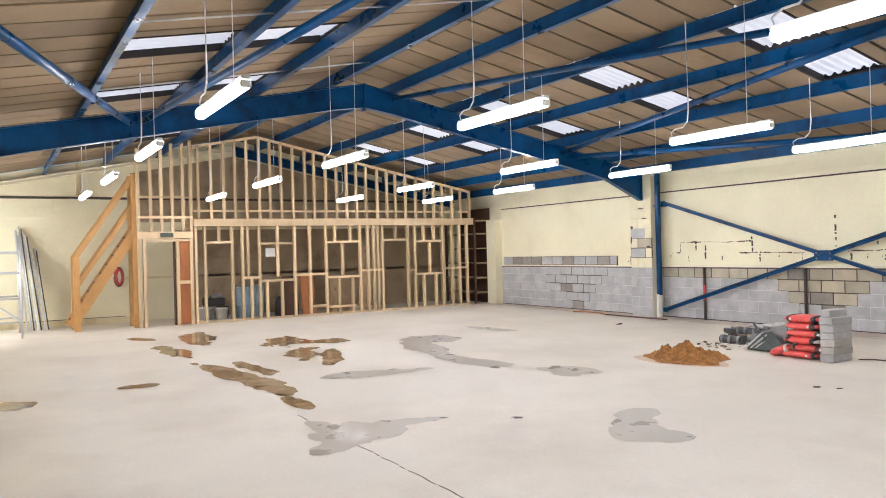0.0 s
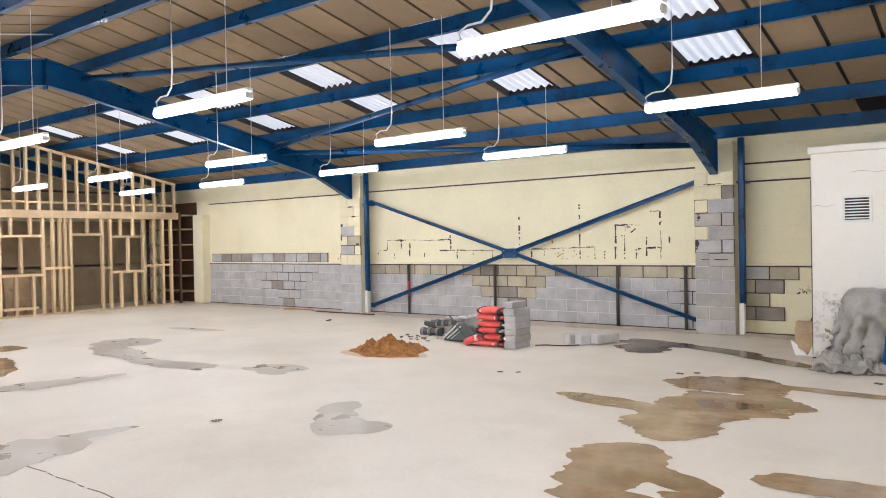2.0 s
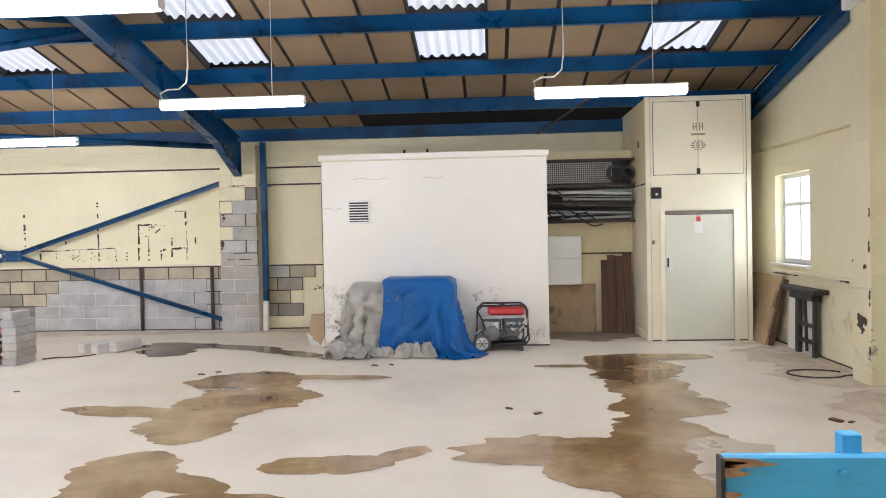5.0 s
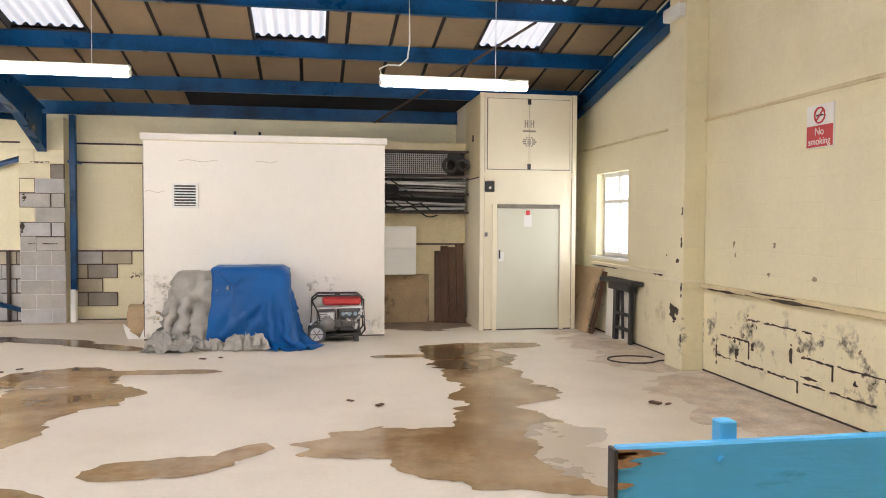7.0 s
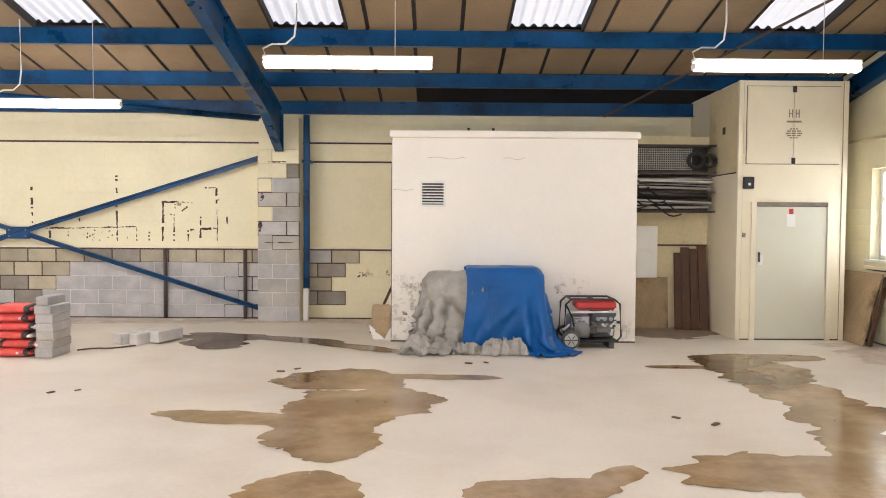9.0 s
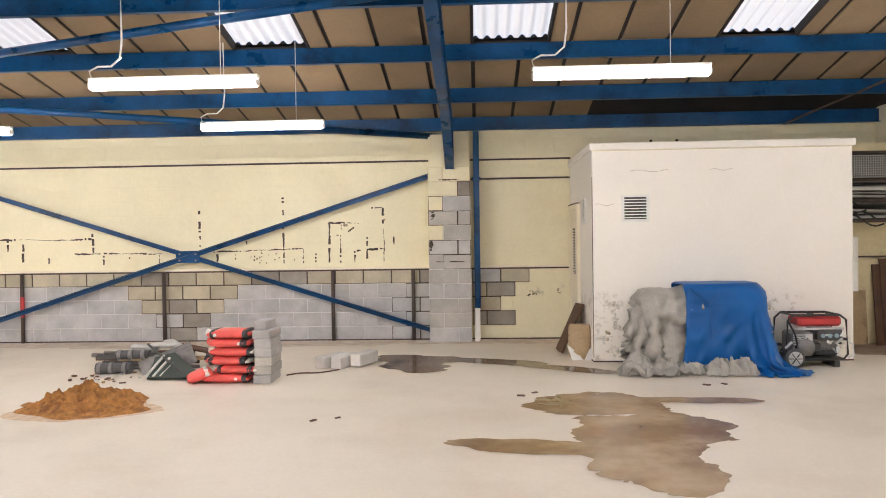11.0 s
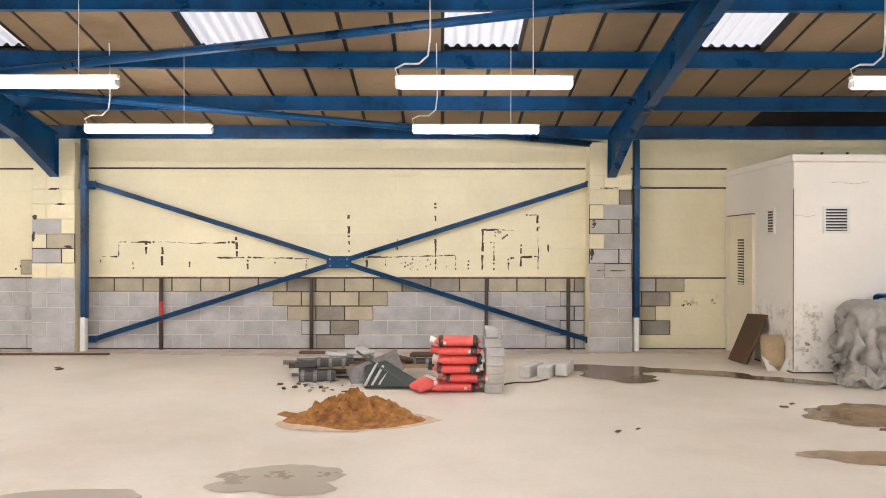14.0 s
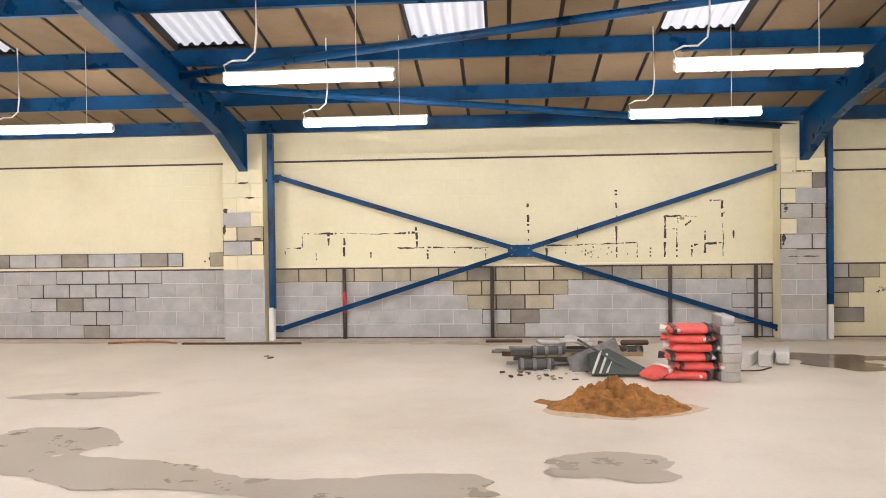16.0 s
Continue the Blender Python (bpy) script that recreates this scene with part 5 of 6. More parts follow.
place(tagged(part("refuse_sack", sack(0.44, 0.3, 0.2, 3), BOARD, smooth=True), "crumpled tan sack propped beside the white room", "sack"), -2.28, 11.3, 0.225, 80, -82)

torn = thing("torn_bag", (-2.22, 11.22, 0), "torn pale paper bag beside the tan sack", "bag")
for k, (dx, dy, h, lean) in enumerate(((0.0, 0.0, 0.34, -0.08), (0.07, -0.05, 0.26, 0.1), (-0.08, -0.03, 0.2, -0.14))):
    bm = bmesh.new()
    vs = [bm.verts.new((-2.26 + dx + a, 11.12 + dy + b, z)) for a, b, z in ((-0.07, 0, 0.0), (0.07, 0.02, 0.0), (0.05 + lean * 0.5, 0.02, h * 0.55), (lean, 0.03, h), (-0.05 + lean * 0.4, 0.0, h * 0.5))]
    back = [bm.verts.new(v.co + Vector((0.004, 0.02, 0))) for v in vs]
    bm.faces.new(vs)
    bm.faces.new(back[::-1])
    for a in range(5):
        bm.faces.new((vs[a], vs[(a + 1) % 5], back[(a + 1) % 5], back[a]))
    part("paper_flap", bm, PLASTIC if k else BOARD, torn)

# ---- recess with shelf of pipes ----
RY = 12.35                                   # face of the recess wall
structure("recess_wall", block(1.071, CX0 - 0.001, RY, WN, 0, 2.88), OLDCREAM, "stained cream back wall of the recess", "wall")
shelf = thing("pipe_rack", (1.8, RY, 1.8), "wall rack loaded with grey pipes, mesh and black coils", "rack")
part("back_panel", block(1.08, 2.5, RY - 0.02, RY - 0.003, 1.74, 2.74), BLACK, shelf)
for z in (1.74, 2.03, 2.31, 2.7):
    part("shelf_bar", block(1.08, 2.5, RY - 0.36, RY - 0.32, z, z + 0.03), RUSTBAR, shelf)
    for x in (1.1, 2.44):
        part("bracket", block(x, x + 0.04, RY - 0.32, RY - 0.021, z, z + 0.03), RUSTBAR, shelf)
part("shelf_board", block(1.09, 2.5, RY - 0.31, RY - 0.022, 2.305, 2.325), ALU, shelf)
for k in range(34):
    part("mesh_wire", rod((1.1 + k * 0.032, RY - 0.3, 2.36), (1.1 + k * 0.032, RY - 0.3, 2.68), 0.0055, 5), ALU, shelf)
for k in range(10):
    part("mesh_wire", rod((1.1, RY - 0.308, 2.37 + k * 0.033), (2.16, RY - 0.308, 2.37 + k * 0.033), 0.0055, 5), ALU, shelf)
for k in range(26):
    z = 1.79 + 0.019 * k
    y = RY - 0.31 + random.random() * 0.22
    sag = random.uniform(-0.05, 0.05)
    if abs(z - 2.045) > 0.03:
        part("pipe", rod((1.1 + random.random() * 0.35, y, z + sag), (2.47, y + random.uniform(-0.03, 0.03), z), random.uniform(0.008, 0.02), 8), random.choice((ALU, STEEL, BLACK, RUBBER, PLASTIC, BLACK)), shelf)
for x, r in ((2.2, 0.105), (2.4, 0.085)):
    for k in range(3):
        ring = [(x + r * math.cos(a), RY - 0.33 - 0.03 * k, 2.5 + r * math.sin(a)) for a in (2 * math.pi * i / 20 for i in range(21))]
        part("coil", pipe(ring, 0.022, 8), BLACK, shelf, "black cable coil", smooth=True)
for k in range(6):
    z = 2.24 - 0.07 * k
    part("cable", pipe([(1.1 + 0.06 * i, RY - 0.38, z + 0.05 * math.sin(i * 0.7 + k * 1.7) - 0.012 * i) for i in range(6 + 2 * k)], 0.012), CABLE, shelf)
cabinet = thing("meter_cabinet", (1.4, RY, 0.8), "white wall cabinet with two doors in the recess", "cabinet")
part("body", block(1.075, 1.67, RY - 0.33, RY - 0.002, 0.78, 1.54, 0.006), PLASTIC, cabinet)
part("door", block(1.085, 1.665, RY - 0.35, RY - 0.332, 1.2, 1.535, 0.004), PLASTIC, cabinet)
part("door", block(1.085, 1.665, RY - 0.35, RY - 0.332, 0.785, 1.19, 0.004), PLASTIC, cabinet)
part("recess_ledge", block(1.675, CX0 - 0.012, RY - 0.02, RY, 1.24, 1.265), RUSTBAR, shelf)
for k, (x, w, h, m) in enumerate(((2.04, 0.10, 1.14, DARKWOOD), (2.15, 0.12, 1.22, DARKWOOD), (2.27, 0.11, 1.2, DARKWOOD), (2.4, 0.13, 1.25, DARKWOOD))):
    tagged(part("leaning_plank", bar((x, RY - 0.2 - 0.03 * k, 0.0), (x + 0.02, RY - 0.024, h), 0.03, w, None, (1, 0, 0)), m), "dark reddish plank leaning in the recess", "plank", "planks in the recess")
tagged(part("recess_board", bar((1.5, RY - 0.09, 0.0), (1.5, RY - 0.02, 0.77), 0.018, 0.84, None, (1, 0, 0)), BOARD), "stained board against the recess wall", "board")
tagged(part("roof_rod", rod((2.75, 9.25, 4.05), (1.1, 13.1, 3.28), 0.018, 8), RUSTBAR), "thin dark tie rod under the roof", "rod", kind="structure")

# ---- east wall ----
structure("pilaster", block(4.04, WE, 7.94, 8.34, 0, 4.3, 0.008), DAMPCREAM, "cream painted pilaster with chipped corners", "pilaster")
structure("wall_ledge", block(WE - 0.05, WE, 8.34, 11.2, 0.99, 1.03, 0.006), OFFWHITE, "chipped cream ledge along the wall", "ledge")
structure("wall_ledge", block(WE - 0.06, WE, WS, 7.94, 0.91, 0.965, 0.008), OLDCREAM, "rotten stained ledge along the wall", "ledge")
structure("wall_ledge", block(4.025, WE, 7.925, 8.355, 0.97, 1.0, 0.004), OFFWHITE, "cream ledge round the pilaster", "ledge")
for y0, y1 in ((WS, 7.94), (8.34, 13.2)):
    structure("wall_conduit", rod((WE - 0.02, y0, 2.74), (WE - 0.02, y1, 2.74), 0.018, 8), OLDCREAM, "old pipe along the cream wall", "conduit")
window = tagged(thing("window_1", (WE + 0.1, 10.57, 1.12), "white framed window with frosted panes and daylight behind", "window"), kind="structure")
w0, w1, v0, v1 = WIN
wx = WE + 0.12
for y0, y1, z0, z1 in ((w0, w0 + 0.06, v0, v1), (w1 - 0.06, w1, v0, v1), (w0 + 0.06, w1 - 0.06, v0, v0 + 0.06), (w0 + 0.06, w1 - 0.06, v1 - 0.06, v1), (w0 + 0.06, w1 - 0.06, 1.9, 1.95), ((w0 + w1) / 2 - 0.025, (w0 + w1) / 2 + 0.025, v0 + 0.06, 1.9), ((w0 + w1) / 2 - 0.025, (w0 + w1) / 2 + 0.025, 1.95, v1 - 0.06)):
    part("window_frame", block(wx, wx + 0.06, y0, y1, z0, z1), PLASTIC, window)
mid = (w0 + w1) / 2
for y0, y1 in ((w0 + 0.06, mid - 0.025), (mid + 0.025, w1 - 0.06)):
    for z0, z1 in ((v0 + 0.06, 1.9), (1.95, v1 - 0.06)):
        pane = part("pane", block(wx + 0.025, wx + 0.031, y0, y1, z0, z1), GLASS, window)
        pane.visible_shadow = False
part("window_sill", block(WE - 0.06, WE + 0.12, w0 - 0.05, w1 + 0.05, v0 - 0.04, v0, 0.006), PLASTIC, window)
glow = bpy.data.lights.new("window_daylight", "AREA")
glow.shape, glow.size, glow.size_y, glow.energy, glow.color = "RECTANGLE", 1.1, 1.2, 36, (0.93, 0.97, 1.0)
new("window_daylight", glow).matrix_world = look((WE + 0.5, 10.57, 1.73), (0, 9.8, 1.2))

# added window, never in view, to frame the fill light below
added_window = tagged(thing("added_south_window", (-18.8, WS - 0.15, 1.0), "added unseen window that lets fill light onto the west end", "window"), kind="structure")
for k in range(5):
    x = ADDED_WIN[0] + 0.78 * k
    part("window_frame", block(x, x + 0.08, WS - 0.2, WS - 0.14, ADDED_WIN[2] + 0.08, ADDED_WIN[3] - 0.08), PLASTIC, added_window)
for z in (ADDED_WIN[2], ADDED_WIN[3] - 0.08):
    part("window_frame", block(ADDED_WIN[0], ADDED_WIN[1], WS - 0.2, WS - 0.14, z, z + 0.08), PLASTIC, added_window)
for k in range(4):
    x = ADDED_WIN[0] + 0.78 * k + 0.08
    part("pane", block(x, x + 0.7, WS - 0.175, WS - 0.169, ADDED_WIN[2] + 0.08, ADDED_WIN[3] - 0.08), GLASS, added_window).visible_shadow = False
# fill lamp added to lift the dark west wall
west_fill = bpy.data.lights.new("west_fill_light", "AREA")
west_fill.shape, west_fill.size, west_fill.size_y, west_fill.energy, west_fill.color = "RECTANGLE", 3.1, 1.4, 140, (1.0, 0.97, 0.93)
new("west_fill_light", west_fill).matrix_world = look((-18.8, WS - 0.25, 1.75), (-19.4, 3.0, 1.5))

hearth = thing("charred_cabinet", (4.2, 9.95, 0), "blackened open cabinet frame against the cream wall", "cabinet")
part("top", block(4.1, 4.285, 9.42, 10.5, 0.79, 0.85, 0.012), BLACK, hearth)
part("apron", block(4.15, 4.27, 9.6, 10.3, 0.70, 0.789, 0.01), BLACK, hearth)
for y, w in ((9.64, 0.06), (10.14, 0.1)):
    part("leg", bar((4.21, y + 0.02, 0), (4.21, y, 0.7), 0.05, w), BLACK, hearth)
for z in (0.16, 0.36):
    part("cross_piece", block(4.18, 4.23, 9.67, 10.1, z, z + 0.045, 0.008), BLACK, hearth)
part("hanging_strip", bar((4.2, 9.88, 0.05), (4.2, 9.92, 0.7), 0.025, 0.045), BLACK, hearth)
tagged(part("white_panel", bar((4.25, 10.15, 0), (4.28, 10.15, 0.77), 0.015, 0.9, None, (0, 1, 0)), WHITE), "white panel leaning against the wall", "panel")
tagged(part("leaning_board", bar((4.0, 11.42, 0), (4.25, 11.42, 0.94), 0.025, 1.36, None, (0, 1, 0)), BOARD), "stained plywood sheet leaning against the wall", "board")
tagged(part("timber_offcut", bar((4.05, 10.68, 0.0), (4.27, 10.7, 0.9), 0.04, 0.06), DARKWOOD), "dark timber offcut leaning beside the plywood", "timber")
def lettering(words, size, at, parent, mat):
    """Flat raised letters on the east wall, read while facing it."""
    cu = bpy.data.curves.new("lettering", "FONT")
    cu.body, cu.size, cu.align_x, cu.extrude = words, size, "CENTER", 0.001
    tmp = new("lettering", cu)
    me = bpy.data.meshes.new_from_object(tmp)
    bpy.data.objects.remove(tmp)
    me.materials.append(mat)
    ob = new("lettering", me)
    ob.matrix_basis = Matrix(((0, 0, -1, at[0]), (-1, 0, 0, at[1]), (0, 1, 0, at[2]), (0, 0, 0, 1)))
    ob.parent = parent
    ob.matrix_parent_inverse = Matrix.Translation(-parent.location)
    return ob


SY = 6.07
sign = thing("wall_sign", (WE, SY, 2.27), "red and white no smoking sign on the cream wall", "sign")
part("plate", block(WE - 0.012, WE - 0.001, SY - 0.17, SY + 0.17, 2.27, 2.63), PLASTIC, sign)
part("red_panel", block(WE - 0.015, WE - 0.012, SY - 0.165, SY + 0.165, 2.275, 2.455), REDPAINT, sign)
ring = [(WE - 0.016, SY + 0.065 * math.cos(a), 2.54 + 0.065 * math.sin(a)) for a in (2 * math.pi * k / 18 for k in range(19))]
part("red_ring", pipe(ring, 0.008, 5), REDPAINT, sign)
part("slash", bar((WE - 0.016, SY - 0.045, 2.585), (WE - 0.016, SY + 0.045, 2.495), 0.01, 0.01), REDPAINT, sign)
part("cigarette", block(WE - 0.0155, WE - 0.013, SY - 0.045, SY + 0.045, 2.533, 2.547), BLACK, sign)
lettering("No", 0.09, (WE - 0.0165, SY, 2.375), sign, PLASTIC)
lettering("smoking", 0.085, (WE - 0.0165, SY, 2.295), sign, PLASTIC)
ob = thing("emergency_light", (4.0, 8.14, 3.9), "white emergency light box on the pilaster", "emergency light")
part("box", block(3.95, 4.04, 7.95, 8.33, 3.86, 4.0, 0.01), PLASTIC, ob)

on_east = lambda u, v: (WE - 0.004, u, v)
on_pil = lambda u, v: (4.036, u + 0.21, v)
on_front = lambda u, v: (u, 12.842, v)
on_north = lambda u, v: (u, WN - 0.003, v)
on_room = lambda u, v: (u, BY - 0.003, v)
SOOT = material("soot_and_peeled_paint", (0.075, 0.055, 0.04), 0.9, vary=0.4, scale=12)
PEEL = material("bare_patch", (0.34, 0.27, 0.17), 0.9, vary=0.3, scale=10)
def speckle(name, u, v, ru, rv, count, to, parent, mats):
    """A cluster of small ragged marks, thinning out from its middle."""
    for k in range(count):
        a, b, r = random.gauss(u, ru * 0.5), random.gauss(v, rv * 0.5), random.uniform(0.005, 0.016)
        patch(name, [(a, b, r * random.uniform(0.7, 1.8), r * random.uniform(0.7, 1.6), random.uniform(-40, 40))], random.choice(mats), "", rough=1.0, cell=0.008, to=to, parent=parent)


MOULD = material("grey_mould", (0.52, 0.45, 0.33), 0.9, vary=0.3, scale=14)
for y, z, ry, rz, n in ((7.28, 0.5, 0.2, 0.12, 9), (7.0, 0.66, 0.16, 0.05, 5), (6.25, 0.5, 0.3, 0.15, 9), (7.7, 0.3, 0.04, 0.14, 7), (5.5, 0.5, 0.4, 0.2, 8)):
    speckle("peeled_patch", y, z, ry, rz, n, on_east, wall_e, (SOOT, SOOT, PEEL))
for u, v, ru, rv in ((7.27, 0.31, 0.035, 0.05), (6.4, 0.42, 0.025, 0.09), (7.0, 0.41, 0.025, 0.035), (6.1, 0.28, 0.2, 0.014), (7.66, 0.27, 0.014, 0.13)):
    patch("peeled_patch", [(u, v, ru, rv, 0)], SOOT, "", rough=0.8, cell=0.012, to=on_east, parent=wall_e)
for y, z, ry, rz in ((7.36, 1.41, 0.015, 0.03), (6.68, 1.42, 0.015, 0.03), (6.76, 1.14, 0.02, 0.02), (6.1, 1.15, 0.03, 0.02), (7.33, 1.3, 0.012, 0.03)):
    patch("peeled_patch", [(y, z, ry, rz, 0)], PEEL, "", rough=1.0, cell=0.01, to=on_east, parent=wall_e)
for y, z, ry, rz in ((7.3, 0.915, 0.4, 0.012), (6.3, 0.92, 0.6, 0.014), (6.6, 0.955, 0.4, 0.01), (9.0, 0.985, 0.5, 0.01), (10.6, 0.98, 0.4, 0.01)):
    patch("rotten_edge", [(y, z, ry, rz, 0)], SOOT, "", rough=0.8, cell=0.02, to=lambda u, v: (WE - 0.066, u, v), parent=wall_e)
for u, v, ru, rv in ((7.95, 0.62, 0.1, 0.06), (7.9, 0.55, 0.05, 0.04), (7.75, 0.9, 0.015, 0.1), (7.76, 1.4, 0.02, 0.07), (7.75, 1.75, 0.015, 0.04), (7.75, 0.35, 0.015, 0.08), (7.84, 1.2, 0.03, 0.03), (8.1, 1.25, 0.015, 0.015)):
    patch("chipped_paint", [(u, v, ru, rv, 0)], SOOT, "", rough=1.2, cell=0.015, to=on_pil, parent=wall_e)
for u, v, ru, rv, n in ((-2.75, 0.72, 0.1, 0.06, 9), (-2.35, 0.74, 0.06, 0.04, 4), (-6.98, 1.34, 0.22, 0.07, 12), (-5.75, 1.82, 0.1, 0.06, 7), (-5.1, 2.0, 0.03, 0.1, 5)):
    speckle("peeled_patch", u, v, ru, rv, n, on_north, wall_n, (SOOT, PEEL, PEEL))
for u, v, ru, rv in ((-12.8, 2.05, 0.03, 0.05), (-12.5, 2.48, 0.12, 0.012), (-12.4, 2.25, 0.1, 0.01), (-12.82, 1.75, 0.02, 0.06), (-4.33, 1.5, 0.02, 0.1), (-4.3, 1.95, 0.03, 0.05), (-4.1, 2.5, 0.15, 0.012), (-12.3, 1.6, 0.05, 0.02), (-4.0, 1.24, 0.2, 0.01)):
    patch("chipped_paint", [(u, v, ru, rv, 0)], SOOT, "", rough=1.0, cell=0.012, to=on_front, parent=wall_n)
for u, v, ru, rv, n in ((-1.98, 0.35, 0.08, 0.2, 5), (0.05, 0.68, 0.1, 0.06, 3)):
    speckle("dirty_patch", u, v, ru, rv, n, on_room, room, (PEEL, MOULD))

# ---- blue board near the walk ----
QX, QY, QZ = 0.842, 2.163, 1.04
ob = thing("blue_board", (1.5, QY, 0), "upright light blue painted board with a splintered corner and bolts", "board")
part("board", block(QX + 0.01, 2.1, QY, QY + 0.036, 0.0, QZ, 0.006), SKYBLUE, ob)
for x in (1.17, 1.95):
    part("post", block(x, x + 0.05, QY + 0.038, QY + 0.088, 0.0, QZ + 0.045, 0.004), SKYBLUE, ob)
part("edge_strip", block(QX, QX + 0.01, QY - 0.008, QY + 0.036, 0.0, QZ - 0.004), BLACK, ob)
for z, w in ((0.012, 0.1), (0.02, 0.14), (0.03, 0.05), (0.045, 0.07), (0.1, 0.05), (0.17, 0.06)):
    z = QZ - z
    x = QX + 0.008
    bm = bmesh.new()
    vs = [bm.verts.new(p) for p in ((x, QY - 0.006, z - 0.011), (x, QY - 0.006, z + 0.009), (x + w * 0.6, QY - 0.006, z + 0.007), (x + w, QY - 0.003, z - 0.002), (x + w * 0.55, QY - 0.006, z - 0.008), (x, QY + 0.001, z), (x + w, QY + 0.001, z))]
    bm.faces.new(vs[:5])
    bm.faces.new((vs[0], vs[4], vs[3], vs[6], vs[5]))
    bm.faces.new((vs[1], vs[5], vs[6], vs[3], vs[2]))
    part("splinter", bm, RAWWOOD, ob, "bare splintered wood")
for x in (1.15, 1.95):
    for z in (QZ - 0.045, QZ - 0.17, 0.5):
        part("bolt", rod((x, QY, z), (x, QY - 0.016, z), 0.011, 10), SKYBLUE, ob)

# ---- west end: ladders, scaffold, things behind the partition ----
for k, (foot, head, top, m) in enumerate((((-20.35, 0.8), (-21.1, 0.6), 2.5, ALU), ((-20.3, 0.95), (-21.08, 0.72), 2.3, PLASTIC), ((-20.25, 1.1), (-21.1, 0.92), 1.95, ALU))):
    lad = thing("ladder", (foot[0], foot[1], 0), "pale aluminium ladder section leaning against the wall", "ladder", "ladders")
    for off in (0, 0.3):
        part("rail", bar((foot[0] - off * 0.9, foot[1] - off * 0.25, 0.001), (head[0], head[1] - off * 0.25, top - off * 0.3), 0.03, 0.07), m, lad)
    part("edge_strip", bar((foot[0] + 0.02, foot[1] + 0.055, 0.001), (head[0] + 0.02, head[1] + 0.055, top - 0.05), 0.02, 0.03), RUBBER, lad, "dark edge")
    for r in range(8):
        f = (r + 0.6) / 8.6
        a = Vector((foot[0], foot[1], 0)).lerp(Vector((head[0], head[1], top)), f)
        b = Vector((foot[0] - 0.27, foot[1] - 0.075, 0)).lerp(Vector((head[0], head[1] - 0.075, top - 0.09)), f)
        part("rung", rod(a, b, 0.014, 8), ALU, lad)
ob = thing("hose_bundle", (-20.9, 2.85, 1.0), "dark red hose bundle hung on the wall behind the stair", "hose")
for k in range(4):
    part("loop", pipe([(-21.05 + 0.03 * k, 2.84 + (0.1 - 0.01 * k) * math.cos(a), 1.18 + (0.24 - 0.02 * k) * math.sin(a)) for a in (2 * math.pi * i / 18 for i in range(19))], 0.028, 8), REDPAINT if k % 2 else BLACK, ob, smooth=True)
part("hook", rod((WW, 2.84, 1.43), (-20.98, 2.84, 1.43), 0.012, 8), BLACK, ob)
tower = thing("scaffold_tower", (-18.6, 0.3, 0), "grey tubular scaffold tower section", "scaffold")
for x, y in ((-18.5, 0.55), (-18.5, -0.75), (-20.0, 0.55), (-20.0, -0.75)):
    part("standard", rod((x, y, 0), (x, y, 2.25), 0.025, 10), ALU, tower, smooth=True)
for x in (-18.5, -20.0):
    for z in (0.35, 0.85, 1.4, 1.85):
        part("ledger", rod((x, 0.55, z), (x, -0.75, z), 0.02, 8), ALU, tower, smooth=True)
part("diagonal", rod((-18.48, 0.55, 0.35), (-18.48, -0.75, 1.4), 0.02, 8), ALU, tower)
part("diagonal", rod((-18.48, 0.55, 0.85), (-20.0, 0.55, 1.85), 0.02, 8), ALU, tower)
part("skirting_box", block(WW, WW + 0.12, -1.4, 3.2, 0, 0.14), OLDCREAM, wall_w)
structure("wall_conduit", rod((WW + 0.02, -1.4, 3.22), (WW + 0.02, 13.2, 3.22), 0.03, 8), RUSTBAR, "dark pipe along the cream gable wall", "conduit")
part("gable_batten", block(WW, WW + 0.05, 1.9, 1.96, 3.25, 4.1), OLDCREAM, wall_w)
for k, (x, y, m, r, h) in enumerate(((-20.0, 4.75, PLASTIC, 0.17, 0.32), (-19.9, 5.15, PLASTIC, 0.16, 0.3), (-20.35, 4.95, PLASTIC, 0.17, 0.34), (-20.3, 5.3, BLACK, 0.15, 0.3))):
    b = thing("bucket", (x, y, 0), "white plastic bucket behind the partition" if m is PLASTIC else "black plastic bucket behind the partition", "bucket", "buckets")
    part("pail", lathe([(r * 0.85, 0), (r, h), (r + 0.012, h), (r + 0.012, h - 0.03)], 20, pose(x, y, 0)), m, b, smooth=True)
    part("handle", pipe([(x + r * math.cos(a), y, h - 0.03 + 0.1 * math.sin(a)) for a in (math.pi * i / 8 for i in range(9))], 0.006), BLACK, b)
ob = thing("tool_case", (-20.2, 5.0, 0.34), "black machine resting on the buckets", "machine")
part("body", soften(block(-20.5, -20.0, 4.8, 5.3, 0.345, 0.55), 0.03), BLACK, ob)
part("motor", rod((-20.1, 4.95, 0.55), (-20.1, 5.2, 0.62), 0.08, 12), STEEL, ob)
for x, y in ((-20.1, 5.8), (-20.3, 6.2)):
    b = thing("drum", (x, y, 0), "pale blue plastic drum behind the studs", "drum", "drums")
    part("barrel", lathe([(0.2, 0), (0.22, 0.03), (0.22, 0.3), (0.228, 0.32), (0.22, 0.34), (0.22, 0.78), (0.2, 0.82)], 22, pose(x, y, 0)), PALEBLUE, b, smooth=True)
    part("lid", rod((x, y, 0.82), (x, y, 0.86), 0.2, 20), DARKBLOCK, b)
